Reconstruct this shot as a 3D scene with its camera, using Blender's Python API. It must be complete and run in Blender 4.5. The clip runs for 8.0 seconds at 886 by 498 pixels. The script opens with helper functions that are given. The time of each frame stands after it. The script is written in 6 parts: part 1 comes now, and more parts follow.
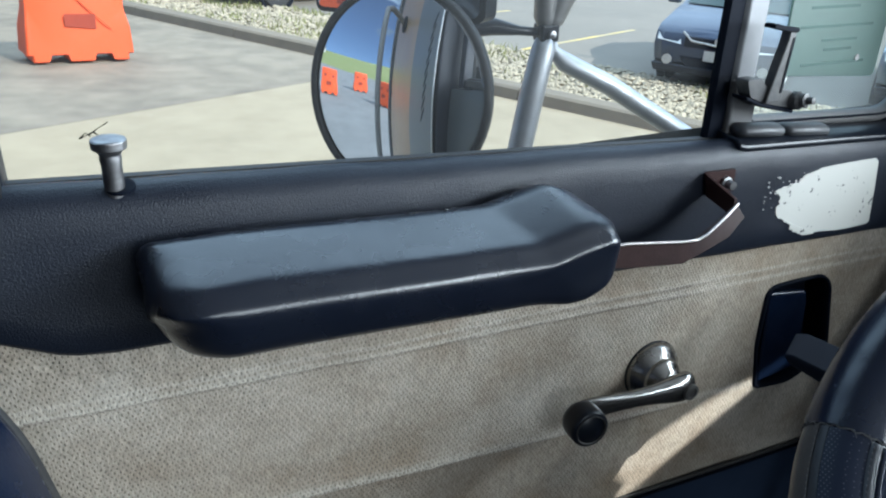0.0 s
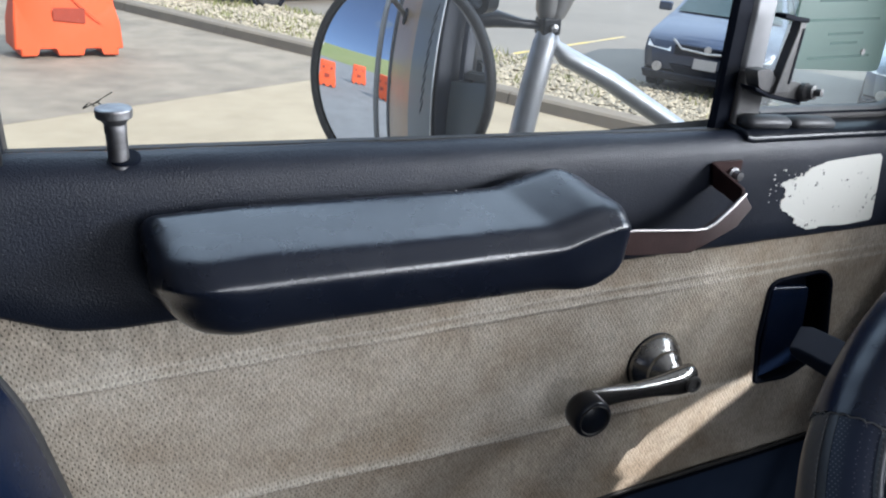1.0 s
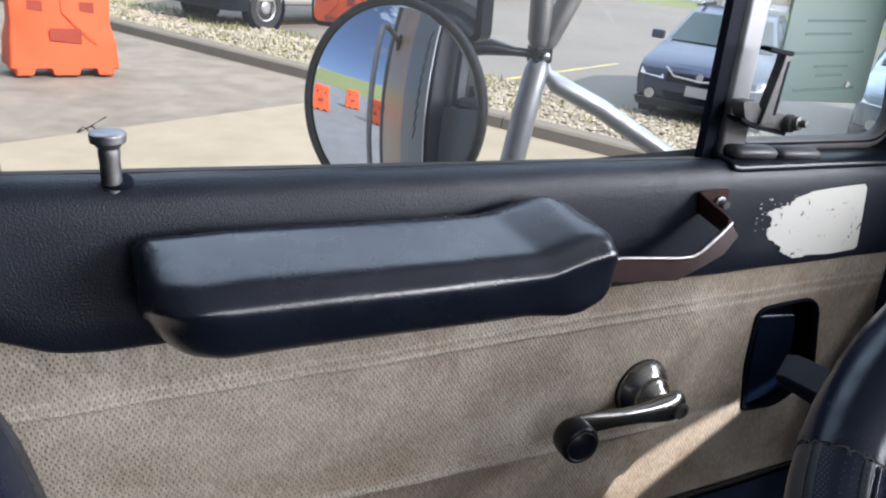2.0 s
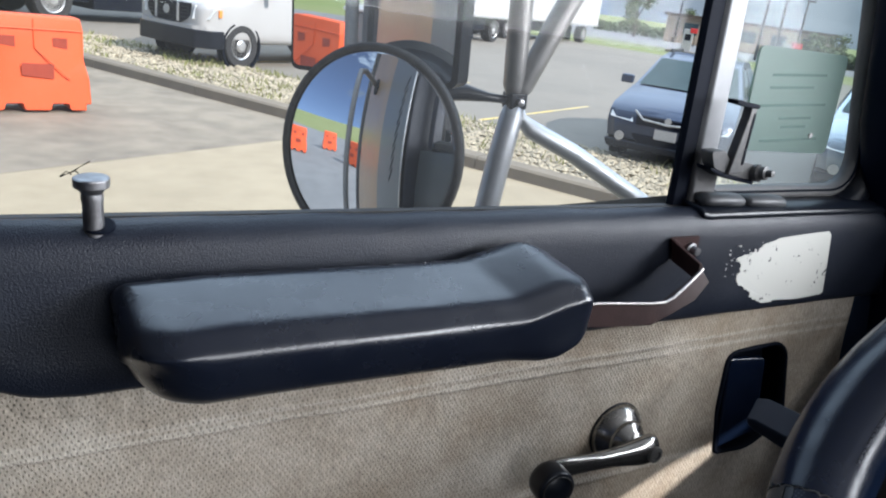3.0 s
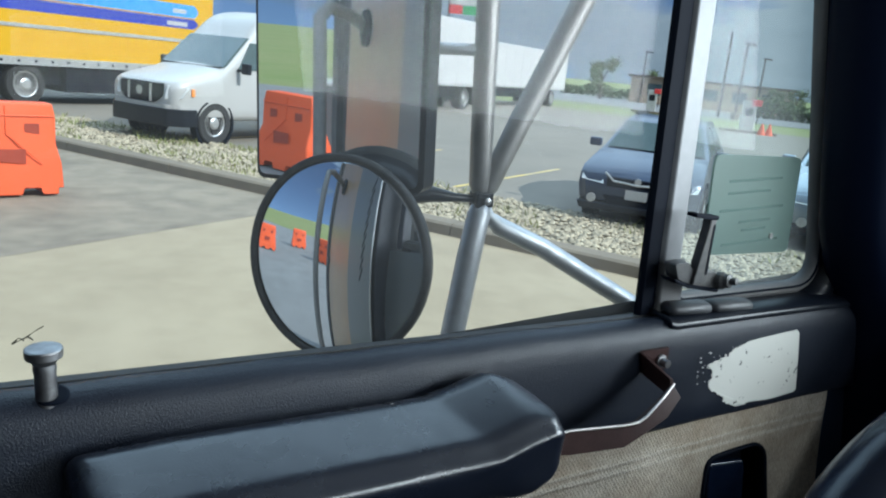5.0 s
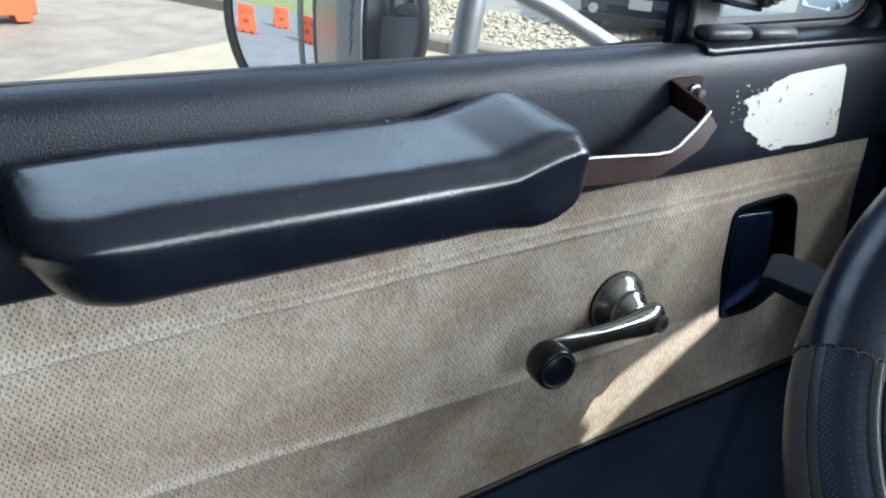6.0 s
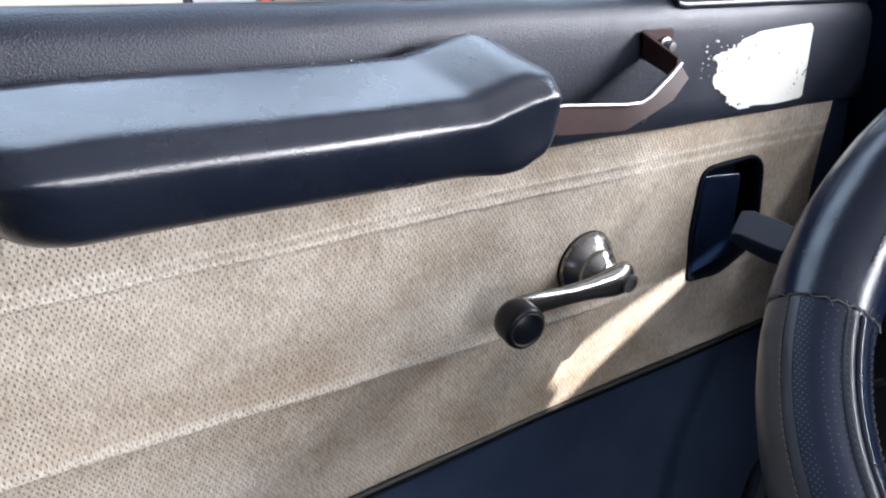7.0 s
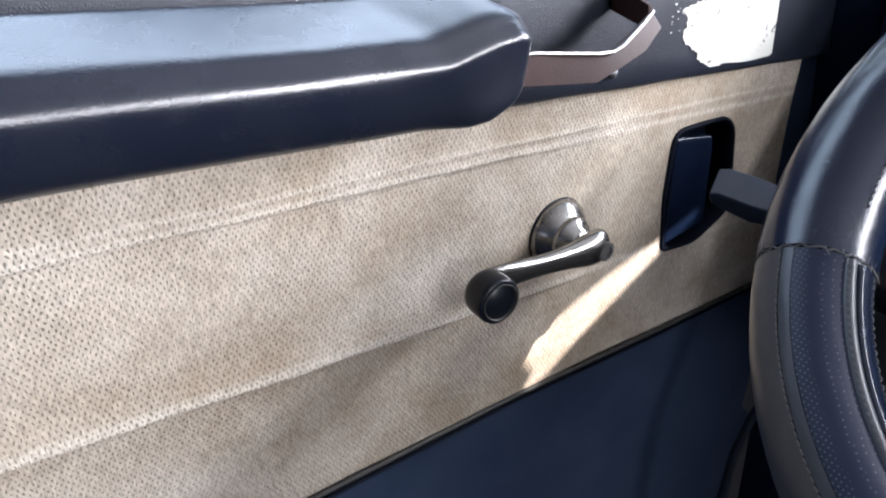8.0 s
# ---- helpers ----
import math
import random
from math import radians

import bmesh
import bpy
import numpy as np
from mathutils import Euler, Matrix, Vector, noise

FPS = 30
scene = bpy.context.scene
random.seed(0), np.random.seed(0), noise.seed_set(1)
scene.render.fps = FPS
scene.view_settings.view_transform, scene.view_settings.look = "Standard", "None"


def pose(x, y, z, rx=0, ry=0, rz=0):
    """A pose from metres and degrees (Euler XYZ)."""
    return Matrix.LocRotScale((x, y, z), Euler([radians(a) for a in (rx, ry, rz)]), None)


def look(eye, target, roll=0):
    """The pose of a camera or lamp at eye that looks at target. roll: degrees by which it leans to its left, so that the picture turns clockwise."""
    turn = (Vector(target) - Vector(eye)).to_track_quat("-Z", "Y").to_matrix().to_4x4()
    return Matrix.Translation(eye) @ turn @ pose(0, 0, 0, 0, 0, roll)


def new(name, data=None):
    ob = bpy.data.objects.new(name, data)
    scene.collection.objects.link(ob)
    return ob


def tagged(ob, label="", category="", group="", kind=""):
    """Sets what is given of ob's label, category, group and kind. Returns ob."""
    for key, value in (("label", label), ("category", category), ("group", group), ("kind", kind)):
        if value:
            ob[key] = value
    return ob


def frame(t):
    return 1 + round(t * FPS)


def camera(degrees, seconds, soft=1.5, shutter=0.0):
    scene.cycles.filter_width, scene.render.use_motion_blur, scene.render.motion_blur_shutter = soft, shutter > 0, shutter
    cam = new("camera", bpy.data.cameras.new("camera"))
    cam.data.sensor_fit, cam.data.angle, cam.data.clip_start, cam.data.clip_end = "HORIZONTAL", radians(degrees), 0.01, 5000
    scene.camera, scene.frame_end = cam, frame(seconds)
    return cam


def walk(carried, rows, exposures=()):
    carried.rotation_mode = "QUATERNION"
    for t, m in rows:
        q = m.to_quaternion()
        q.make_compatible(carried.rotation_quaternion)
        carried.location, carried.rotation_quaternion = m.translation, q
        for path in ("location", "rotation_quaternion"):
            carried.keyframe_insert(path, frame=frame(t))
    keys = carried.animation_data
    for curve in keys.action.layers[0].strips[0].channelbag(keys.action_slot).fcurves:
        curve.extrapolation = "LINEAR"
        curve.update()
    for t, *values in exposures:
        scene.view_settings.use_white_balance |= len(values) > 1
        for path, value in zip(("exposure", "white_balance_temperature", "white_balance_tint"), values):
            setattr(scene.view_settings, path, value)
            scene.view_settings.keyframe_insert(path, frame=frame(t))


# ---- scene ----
cam = camera(60.2, 8.0, soft=2.1)
PATH = [
    (0, (0.048, 0.044, 2.079), (0.79, 1.706, 1.25), 1.1),
    (0.5, (0.05, 0.039, 2.082), (0.808, 1.693, 1.253), 1.8),
    (1, (0.037, 0.051, 2.063), (0.811, 1.702, 1.243), 2.5),
    (1.2, (0.040, 0.046, 2.060), (0.811, 1.709, 1.262), 2.45),
    (2.3, (0.036, 0.047, 2.068), (0.854, 1.711, 1.317), 3.8),
    (2.5, (0.035, 0.047, 2.068), (0.869, 1.71, 1.333), 4.0),
    (3, (0.031, 0.044, 2.073), (0.905, 1.715, 1.407), 4.4),
    (3.5, (0.028, 0.047, 2.082), (0.956, 1.723, 1.509), 4.6),
    (4, (0.038, 0.059, 2.117), (1.034, 1.732, 1.659), 4.5),
    (4.2, (0.036, 0.051, 2.135), (1.068, 1.719, 1.743), 4.3),
    (4.45, (0.037, 0.051, 2.142), (1.077, 1.724, 1.78), 3.929),
    (4.75, (0.04, 0.053, 2.133), (1.033, 1.736, 1.721), 3.159),
    (5.05, (0.046, 0.057, 2.113), (0.969, 1.744, 1.584), 2.25),
    (5.3, (0.053, 0.063, 2.093), (0.929, 1.739, 1.440), 1.55),
    (5.5, (0.065, 0.075, 2.074), (0.905, 1.714, 1.294), 0.9),
    (6, (0.067, 0.097, 2.029), (0.939, 1.643, 1.107), 0.7),
    (6.5, (0.073, 0.101, 2.017), (1.009, 1.597, 1.076), 1.4),
    (7, (0.067, 0.104, 2.003), (1.02, 1.582, 1.05), 2.1),
    (7.5, (0.072, 0.112, 1.985), (1.058, 1.565, 1.028), 2.2),
    (8, (0.079, 0.126, 1.968), (1.117, 1.546, 1.016), 1.5),
]
EXPOSURES = [(0.0, 0.37, 6150, 6), (0.5, 0.34, 6450, 11), (1.0, 0.36, 6550, 14), (2.5, 0.38, 6800, 19), (3.5, 0.21, 6400, 6), (4.2, -0.07, 6350, 2), (5.3, -0.04, 6200, 4), (5.5, -0.05, 6200, 4), (6.0, 0.74, 6350, 10), (6.5, 1.18, 6650, 16), (8.0, 1.51, 6700, 19)]
walk(cam, [(t, look(eye, target, roll)) for t, eye, target, roll in PATH], EXPOSURES)

# ---- light ----
SUN_WAY = Vector((0.45, -0.66, 0.60)).normalized()      # towards the sun
world = bpy.data.worlds.new("world")
scene.world = world
world.use_nodes = True
wn, wl = world.node_tree.nodes, world.node_tree.links
wn.clear()
sky = wn.new("ShaderNodeTexSky")
sky.sky_type, sky.sun_disc = "NISHITA", False
sky.sun_elevation = math.asin(SUN_WAY.z)
sky.sun_rotation = math.atan2(SUN_WAY.x, SUN_WAY.y)
sky.altitude = 3500.0
sky.air_density, sky.dust_density, sky.ozone_density = 0.85, 0.02, 4.0
geo = wn.new("ShaderNodeTexCoord")
stretch = wn.new("ShaderNodeMapping")
stretch.inputs["Scale"].default_value = (1.0, 1.0, 3.2)
puff = wn.new("ShaderNodeTexNoise")
puff.inputs["Scale"].default_value, puff.inputs["Detail"].default_value, puff.inputs["Roughness"].default_value = 2.2, 8.0, 0.58
cover = wn.new("ShaderNodeValToRGB")
cover.color_ramp.elements[0].position, cover.color_ramp.elements[1].position = 0.475, 0.545
cloud_col = wn.new("ShaderNodeValToRGB")
cloud_col.color_ramp.elements[0].color, cloud_col.color_ramp.elements[1].color = (2.6, 3.4, 4.2, 1), (1.1, 1.7, 2.35, 1)
cloud_col.color_ramp.elements[0].position, cloud_col.color_ramp.elements[1].position = 0.45, 0.72
blend = wn.new("ShaderNodeMix")
blend.data_type = "RGBA"
back = wn.new("ShaderNodeBackground")
back.inputs["Strength"].default_value = 0.10
out = wn.new("ShaderNodeOutputWorld")
tip = wn.new("ShaderNodeMapping")                         # the sky's horizon lies along the sloping lot
tip.inputs["Rotation"].default_value = (radians(-0.7), radians(-3.4), 0)
wl.new(geo.outputs["Generated"], tip.inputs["Vector"])
clear = wn.new("ShaderNodeVectorMath")                     # deep blue down to the horizon
clear.inputs[1].default_value = (0.0, 0.0, 0.13)
wl.new(tip.outputs["Vector"], clear.inputs[0]), wl.new(clear.outputs["Vector"], sky.inputs["Vector"])
wl.new(tip.outputs["Vector"], stretch.inputs["Vector"])
wl.new(stretch.outputs["Vector"], puff.inputs["Vector"])
bank = wn.new("ShaderNodeMath")                            # the cloud thickens ahead of the truck
bank.operation = "MULTIPLY_ADD"
bank.inputs[1].default_value = 0.13
ahead = wn.new("ShaderNodeSeparateXYZ")
wl.new(tip.outputs["Vector"], ahead.inputs["Vector"]), wl.new(ahead.outputs["X"], bank.inputs[0]), wl.new(puff.outputs["Fac"], bank.inputs[2])
over = wn.new("ShaderNodeMath")                            # and closes overhead
over.operation = "MULTIPLY_ADD"
over.inputs[1].default_value = 0.066
wl.new(ahead.outputs["Z"], over.inputs[0]), wl.new(bank.outputs[0], over.inputs[2])
wl.new(over.outputs[0], cover.inputs["Fac"])
wl.new(puff.outputs["Fac"], cloud_col.inputs["Fac"])
wl.new(cover.outputs["Color"], blend.inputs["Factor"])
wl.new(sky.outputs["Color"], blend.inputs["A"])
high = wn.new("ShaderNodeSeparateXYZ")                     # thick grey banks low down, thin white cloud overhead
glow = wn.new("ShaderNodeMapRange")
glow.inputs["From Min"].default_value, glow.inputs["From Max"].default_value = 0.18, 0.62
glow.inputs["To Min"].default_value, glow.inputs["To Max"].default_value = 1.0, 8.4
lift = wn.new("ShaderNodeVectorMath")
lift.operation = "SCALE"
wl.new(tip.outputs["Vector"], high.inputs["Vector"]), wl.new(high.outputs["Z"], glow.inputs["Value"])
wl.new(cloud_col.outputs["Color"], lift.inputs[0]), wl.new(glow.outputs["Result"], lift.inputs["Scale"])
wl.new(lift.outputs["Vector"], blend.inputs["B"])
wl.new(blend.outputs["Result"], back.inputs["Color"])
wl.new(back.outputs["Background"], out.inputs["Surface"])

sun = new("sun", bpy.data.lights.new("sun", "SUN"))
sun.data.energy, sun.data.angle, sun.data.color = 5.0, radians(0.3), (1.0, 0.980, 0.935)
sun.matrix_world = look(SUN_WAY * 50, (0, 0, 0))


def window_light(name, m, wide, high, watts, color):
    """Daylight that comes in through one of the cab's window openings."""
    ob = new(name, bpy.data.lights.new(name, "AREA"))
    ob.data.shape, ob.data.size, ob.data.size_y, ob.data.energy, ob.data.color = "RECTANGLE", wide, high, watts, color
    ob.matrix_world = m


window_light("passenger_window_light", look((0.50, -1.56, 2.17), (0.50, 0.0, 2.0)), 0.60, 0.46, 7.0, (0.90, 0.955, 1.0))
window_light("windscreen_light", look((1.10, -0.50, 2.13), (0.0, -0.35, 2.03)), 1.75, 0.32, 38.0, (0.88, 0.945, 1.0))


# ---- materials ----
def material(name, base, rough=0.5, metal=0.0, vary=0.0, scale=40.0, bump=0.0, bump_scale=200.0, second=None, spread=0.5, coat=0.0, spec=0.5, islands=0.0, rough_vary=0.0):
    """A Principled surface; vary mixes base with second (or a darker base) by noise, bump adds fine relief."""
    m = bpy.data.materials.new(name)
    m.use_nodes = True
    n, l = m.node_tree.nodes, m.node_tree.links
    p = n["Principled BSDF"]
    p.inputs["Base Color"].default_value = (*base, 1)
    p.inputs["Roughness"].default_value, p.inputs["Metallic"].default_value = rough, metal
    p.inputs["Coat Weight"].default_value, p.inputs["Specular IOR Level"].default_value = coat, spec
    tc = n.new("ShaderNodeTexCoord")
    if vary > 0:
        a = n.new("ShaderNodeTexNoise")
        a.inputs["Scale"].default_value, a.inputs["Detail"].default_value = scale, 6.0
        b = n.new("ShaderNodeTexNoise")
        b.inputs["Scale"].default_value, b.inputs["Detail"].default_value = scale / 7.3, 3.0
        s = n.new("ShaderNodeMath")
        s.operation = "ADD"
        r = n.new("ShaderNodeMapRange")
        r.inputs["From Min"].default_value, r.inputs["From Max"].default_value = 1.0 - spread * 0.5, 1.0 + spread * 0.5
        r.inputs["To Max"].default_value = vary
        x = n.new("ShaderNodeMix")
        x.data_type = "RGBA"
        x.inputs["A"].default_value = (*base, 1)
        x.inputs["B"].default_value = (*(second or [c * 0.45 for c in base]), 1)
        l.new(tc.outputs["Object"], a.inputs["Vector"]), l.new(tc.outputs["Object"], b.inputs["Vector"])
        l.new(a.outputs["Fac"], s.inputs[0]), l.new(b.outputs["Fac"], s.inputs[1])
        l.new(s.outputs[0], r.inputs["Value"]), l.new(r.outputs["Result"], x.inputs["Factor"])
        col = x.outputs["Result"]
        if islands:
            g = n.new("ShaderNodeNewGeometry")
            h = n.new("ShaderNodeHueSaturation")
            q = n.new("ShaderNodeMapRange")
            q.inputs["To Min"].default_value, q.inputs["To Max"].default_value = 1 - islands, 1 + islands
            l.new(g.outputs["Random Per Island"], q.inputs["Value"]), l.new(q.outputs["Result"], h.inputs["Value"])
            l.new(col, h.inputs["Color"])
            col = h.outputs["Color"]
        l.new(col, p.inputs["Base Color"])
        if rough_vary:
            rr = n.new("ShaderNodeMapRange")
            rr.inputs["From Min"].default_value, rr.inputs["From Max"].default_value = 0.7, 1.3
            rr.inputs["To Min"].default_value, rr.inputs["To Max"].default_value = rough - rough_vary, rough + rough_vary
            l.new(s.outputs[0], rr.inputs["Value"]), l.new(rr.outputs["Result"], p.inputs["Roughness"])
    if bump > 0:
        c = n.new("ShaderNodeTexNoise")
        c.inputs["Scale"].default_value, c.inputs["Detail"].default_value = bump_scale, 4.0
        k = n.new("ShaderNodeBump")
        k.inputs["Strength"].default_value, k.inputs["Distance"].default_value = bump, 0.5 / bump_scale
        l.new(tc.outputs["Object"], c.inputs["Vector"]), l.new(c.outputs["Fac"], k.inputs["Height"])
        l.new(k.outputs["Normal"], p.inputs["Normal"])
    return m


def glass(name, tint=(1, 1, 1), rough=0.0, mirror=0.004, dust=0.02):
    """A thin pane: clear with a weak sharp reflection."""
    m = bpy.data.materials.new(name)
    m.use_nodes = True
    n, l = m.node_tree.nodes, m.node_tree.links
    n.remove(n["Principled BSDF"])
    t, g, f, x = n.new("ShaderNodeBsdfTransparent"), n.new("ShaderNodeBsdfGlossy"), n.new("ShaderNodeLayerWeight"), n.new("ShaderNodeMixShader")
    d, e = n.new("ShaderNodeMath"), n.new("ShaderNodeMath")
    t.inputs["Color"].default_value, g.inputs["Roughness"].default_value = (*tint, 1), rough
    f.inputs["Blend"].default_value = 0.5
    d.operation, e.operation = "POWER", "MULTIPLY_ADD"
    d.inputs[1].default_value = 5.0
    e.inputs[1].default_value, e.inputs[2].default_value = 0.5, mirror
    l.new(f.outputs["Facing"], d.inputs[0]), l.new(d.outputs[0], e.inputs[0]), l.new(e.outputs[0], x.inputs["Fac"])
    l.new(t.outputs["BSDF"], x.inputs[1]), l.new(g.outputs["BSDF"], x.inputs[2])
    # a thin film of dust
    df, nz, mr, mx = n.new("ShaderNodeBsdfDiffuse"), n.new("ShaderNodeTexNoise"), n.new("ShaderNodeMapRange"), n.new("ShaderNodeMixShader")
    df.inputs["Color"].default_value = (0.82, 0.86, 0.88, 1)
    nz.inputs["Scale"].default_value, nz.inputs["Detail"].default_value = 9.0, 7.0
    mr.inputs["From Min"].default_value, mr.inputs["From Max"].default_value = 0.3, 0.75
    mr.inputs["To Min"].default_value, mr.inputs["To Max"].default_value = dust * 0.7, dust * 1.5
    tc = n.new("ShaderNodeTexCoord")
    l.new(tc.outputs["Object"], nz.inputs["Vector"]), l.new(nz.outputs["Fac"], mr.inputs["Value"]), l.new(mr.outputs["Result"], mx.inputs["Fac"])
    l.new(x.outputs["Shader"], mx.inputs[1]), l.new(df.outputs["BSDF"], mx.inputs[2])
    l.new(mx.outputs["Shader"], n["Material Output"].inputs["Surface"])
    return m


def weave(name):
    """Cream woven door cloth: rows of small slanted knots, soiled in soft patches."""
    m = material(name, (0.61, 0.562, 0.484), 0.95, vary=0.85, scale=26.0, second=(0.31, 0.240, 0.172), spread=0.72, spec=0.15)
    n, l = m.node_tree.nodes, m.node_tree.links
    p = n["Principled BSDF"]
    tc = [k for k in n if k.bl_idname == "ShaderNodeTexCoord"][0]
    warp = n.new("ShaderNodeTexNoise")
    warp.inputs["Scale"].default_value, warp.inputs["Detail"].default_value = 170.0, 3.0
    add = n.new("ShaderNodeVectorMath")
    add.operation = "MULTIPLY_ADD"
    add.inputs[1].default_value = (0.0034, 0.0034, 0.0034)
    l.new(tc.outputs["Object"], warp.inputs["Vector"]), l.new(warp.outputs["Color"], add.inputs[0]), l.new(tc.outputs["Object"], add.inputs[2])
    mp = n.new("ShaderNodeMapping")
    mp.inputs["Rotation"].default_value = (0, radians(2), 0)
    cut = n.new("ShaderNodeSeparateXYZ")
    l.new(add.outputs["Vector"], mp.inputs["Vector"]), l.new(mp.outputs["Vector"], cut.inputs["Vector"])
    waves = []
    for axis, size in (("X", 0.0034), ("Z", 0.0054)):
        k, c = n.new("ShaderNodeMath"), n.new("ShaderNodeMath")
        k.operation, c.operation = "MULTIPLY", "COSINE"
        k.inputs[1].default_value = 2 * math.pi / size
        l.new(cut.outputs[axis], k.inputs[0]), l.new(k.outputs[0], c.inputs[0])
        waves.append(c.outputs[0])
    both_ = n.new("ShaderNodeMath")
    both_.operation = "MULTIPLY"
    l.new(waves[0], both_.inputs[0]), l.new(waves[1], both_.inputs[1])
    knot = n.new("ShaderNodeMapRange")                       # 1 on the pile, 0 in the pits
    knot.interpolation_type = "SMOOTHSTEP"
    knot.inputs["From Min"].default_value, knot.inputs["From Max"].default_value = 0.25, 0.95
    knot.inputs["To Min"].default_value, knot.inputs["To Max"].default_value = 1.0, 0.0
    l.new(both_.outputs[0], knot.inputs["Value"])
    fuzz = n.new("ShaderNodeTexNoise")
    fuzz.inputs["Scale"].default_value, fuzz.inputs["Detail"].default_value = 620.0, 3.0
    lie = n.new("ShaderNodeMapping")                         # fibres lie aslant
    lie.inputs["Rotation"].default_value, lie.inputs["Scale"].default_value = (0, radians(-32), 0), (1.0, 1.0, 0.32)
    l.new(tc.outputs["Object"], lie.inputs["Vector"]), l.new(lie.outputs["Vector"], fuzz.inputs["Vector"])
    both = n.new("ShaderNodeMath")
    both.operation = "MULTIPLY_ADD"
    both.inputs[1].default_value = 0.8
    l.new(fuzz.outputs["Fac"], both.inputs[0]), l.new(knot.outputs["Result"], both.inputs[2])
    k = n.new("ShaderNodeBump")
    k.inputs["Strength"].default_value, k.inputs["Distance"].default_value = 0.8, 0.0009
    l.new(both.outputs[0], k.inputs["Height"]), l.new(k.outputs["Normal"], p.inputs["Normal"])
    # pits between the knots are darker
    was = p.inputs["Base Color"].links[0].from_socket
    worn = n.new("ShaderNodeTexNoise")
    worn.inputs["Scale"].default_value, worn.inputs["Detail"].default_value = 17.0, 4.0
    l.new(tc.outputs["Object"], worn.inputs["Vector"])
    depth = n.new("ShaderNodeMapRange")                      # rubbed places have hardly any pits left
    depth.inputs["From Min"].default_value, depth.inputs["From Max"].default_value = 0.38, 0.60
    depth.inputs["To Min"].default_value, depth.inputs["To Max"].default_value = 0.22, 0.42
    l.new(worn.outputs["Fac"], depth.inputs["Value"])
    gone = n.new("ShaderNodeMath")
    gone.operation = "SUBTRACT"
    gone.inputs[0].default_value = 1.0
    l.new(knot.outputs["Result"], gone.inputs[1])
    dark = n.new("ShaderNodeMath")
    dark.operation = "MULTIPLY"
    l.new(gone.outputs[0], dark.inputs[0]), l.new(depth.outputs["Result"], dark.inputs[1])
    hair = n.new("ShaderNodeMapRange")
    hair.inputs["From Min"].default_value, hair.inputs["From Max"].default_value = 0.3, 0.7
    hair.inputs["To Min"].default_value, hair.inputs["To Max"].default_value = 0.78, 1.20
    l.new(fuzz.outputs["Fac"], hair.inputs["Value"])
    pit = n.new("ShaderNodeMath")
    pit.operation = "SUBTRACT"
    l.new(hair.outputs["Result"], pit.inputs[0]), l.new(dark.outputs[0], pit.inputs[1])
    # broad brown soiling, rubbed in along the panel
    soil, soft, tint = n.new("ShaderNodeTexNoise"), n.new("ShaderNodeMapRange"), n.new("ShaderNodeMix")
    smear = n.new("ShaderNodeMapping")
    smear.inputs["Rotation"].default_value, smear.inputs["Scale"].default_value = (0, radians(4), 0), (5.0, 5.0, 11.0)
    soil.inputs["Scale"].default_value, soil.inputs["Detail"].default_value, soil.inputs["Roughness"].default_value = 1.0, 5.0, 0.6
    soft.inputs["From Min"].default_value, soft.inputs["From Max"].default_value = 0.42, 0.70
    soft.inputs["To Max"].default_value = 0.55
    tint.data_type = "RGBA"
    tint.inputs["B"].default_value = (0.255, 0.185, 0.120, 1)
    l.new(tc.outputs["Object"], smear.inputs["Vector"]), l.new(smear.outputs["Vector"], soil.inputs["Vector"])
    l.new(soil.outputs["Fac"], soft.inputs["Value"]), l.new(soft.outputs["Result"], tint.inputs["Factor"]), l.new(was, tint.inputs["A"])
    # the pressed ridges are rubbed pale
    flat = n.new("ShaderNodeSeparateXYZ")
    l.new(add.outputs["Vector"], flat.inputs["Vector"])
    rubbed = None
    for start, slope, wide, much in ((1.8080, 0.040, 0.0030, 0.30), (1.8018, 0.045, 0.0040, 0.38), (1.7040, 0.077, 0.0062, 0.42)):
        across, away, near = n.new("ShaderNodeMath"), n.new("ShaderNodeMath"), n.new("ShaderNodeMapRange")
        across.operation, away.operation, near.interpolation_type = "MULTIPLY_ADD", "ABSOLUTE", "SMOOTHSTEP"
        across.inputs[1].default_value = slope
        off = n.new("ShaderNodeMath")
        off.operation = "SUBTRACT"
        off.inputs[1].default_value = start
        near.inputs["From Min"].default_value, near.inputs["From Max"].default_value = 0.0, wide
        near.inputs["To Min"].default_value, near.inputs["To Max"].default_value = much, 0.0
        l.new(flat.outputs["X"], across.inputs[0]), l.new(flat.outputs["Z"], across.inputs[2]), l.new(across.outputs[0], off.inputs[0])
        l.new(off.outputs[0], away.inputs[0]), l.new(away.outputs[0], near.inputs["Value"])
        total = n.new("ShaderNodeMath")
        total.operation = "ADD"
        l.new(near.outputs["Result"], total.inputs[0])
        if rubbed is not None:
            l.new(rubbed, total.inputs[1])
        else:
            total.inputs[1].default_value = 0.0
        rubbed = total.outputs[0]
    patchy, wear = n.new("ShaderNodeMath"), n.new("ShaderNodeMix")
    patchy.operation, wear.data_type = "MULTIPLY", "RGBA"
    l.new(rubbed, patchy.inputs[0]), l.new(hair.outputs["Result"], patchy.inputs[1])
    wear.inputs["B"].default_value = (0.72, 0.68, 0.60, 1)
    l.new(patchy.outputs[0], wear.inputs["Factor"]), l.new(tint.outputs["Result"], wear.inputs["A"])
    hue = n.new("ShaderNodeHueSaturation")
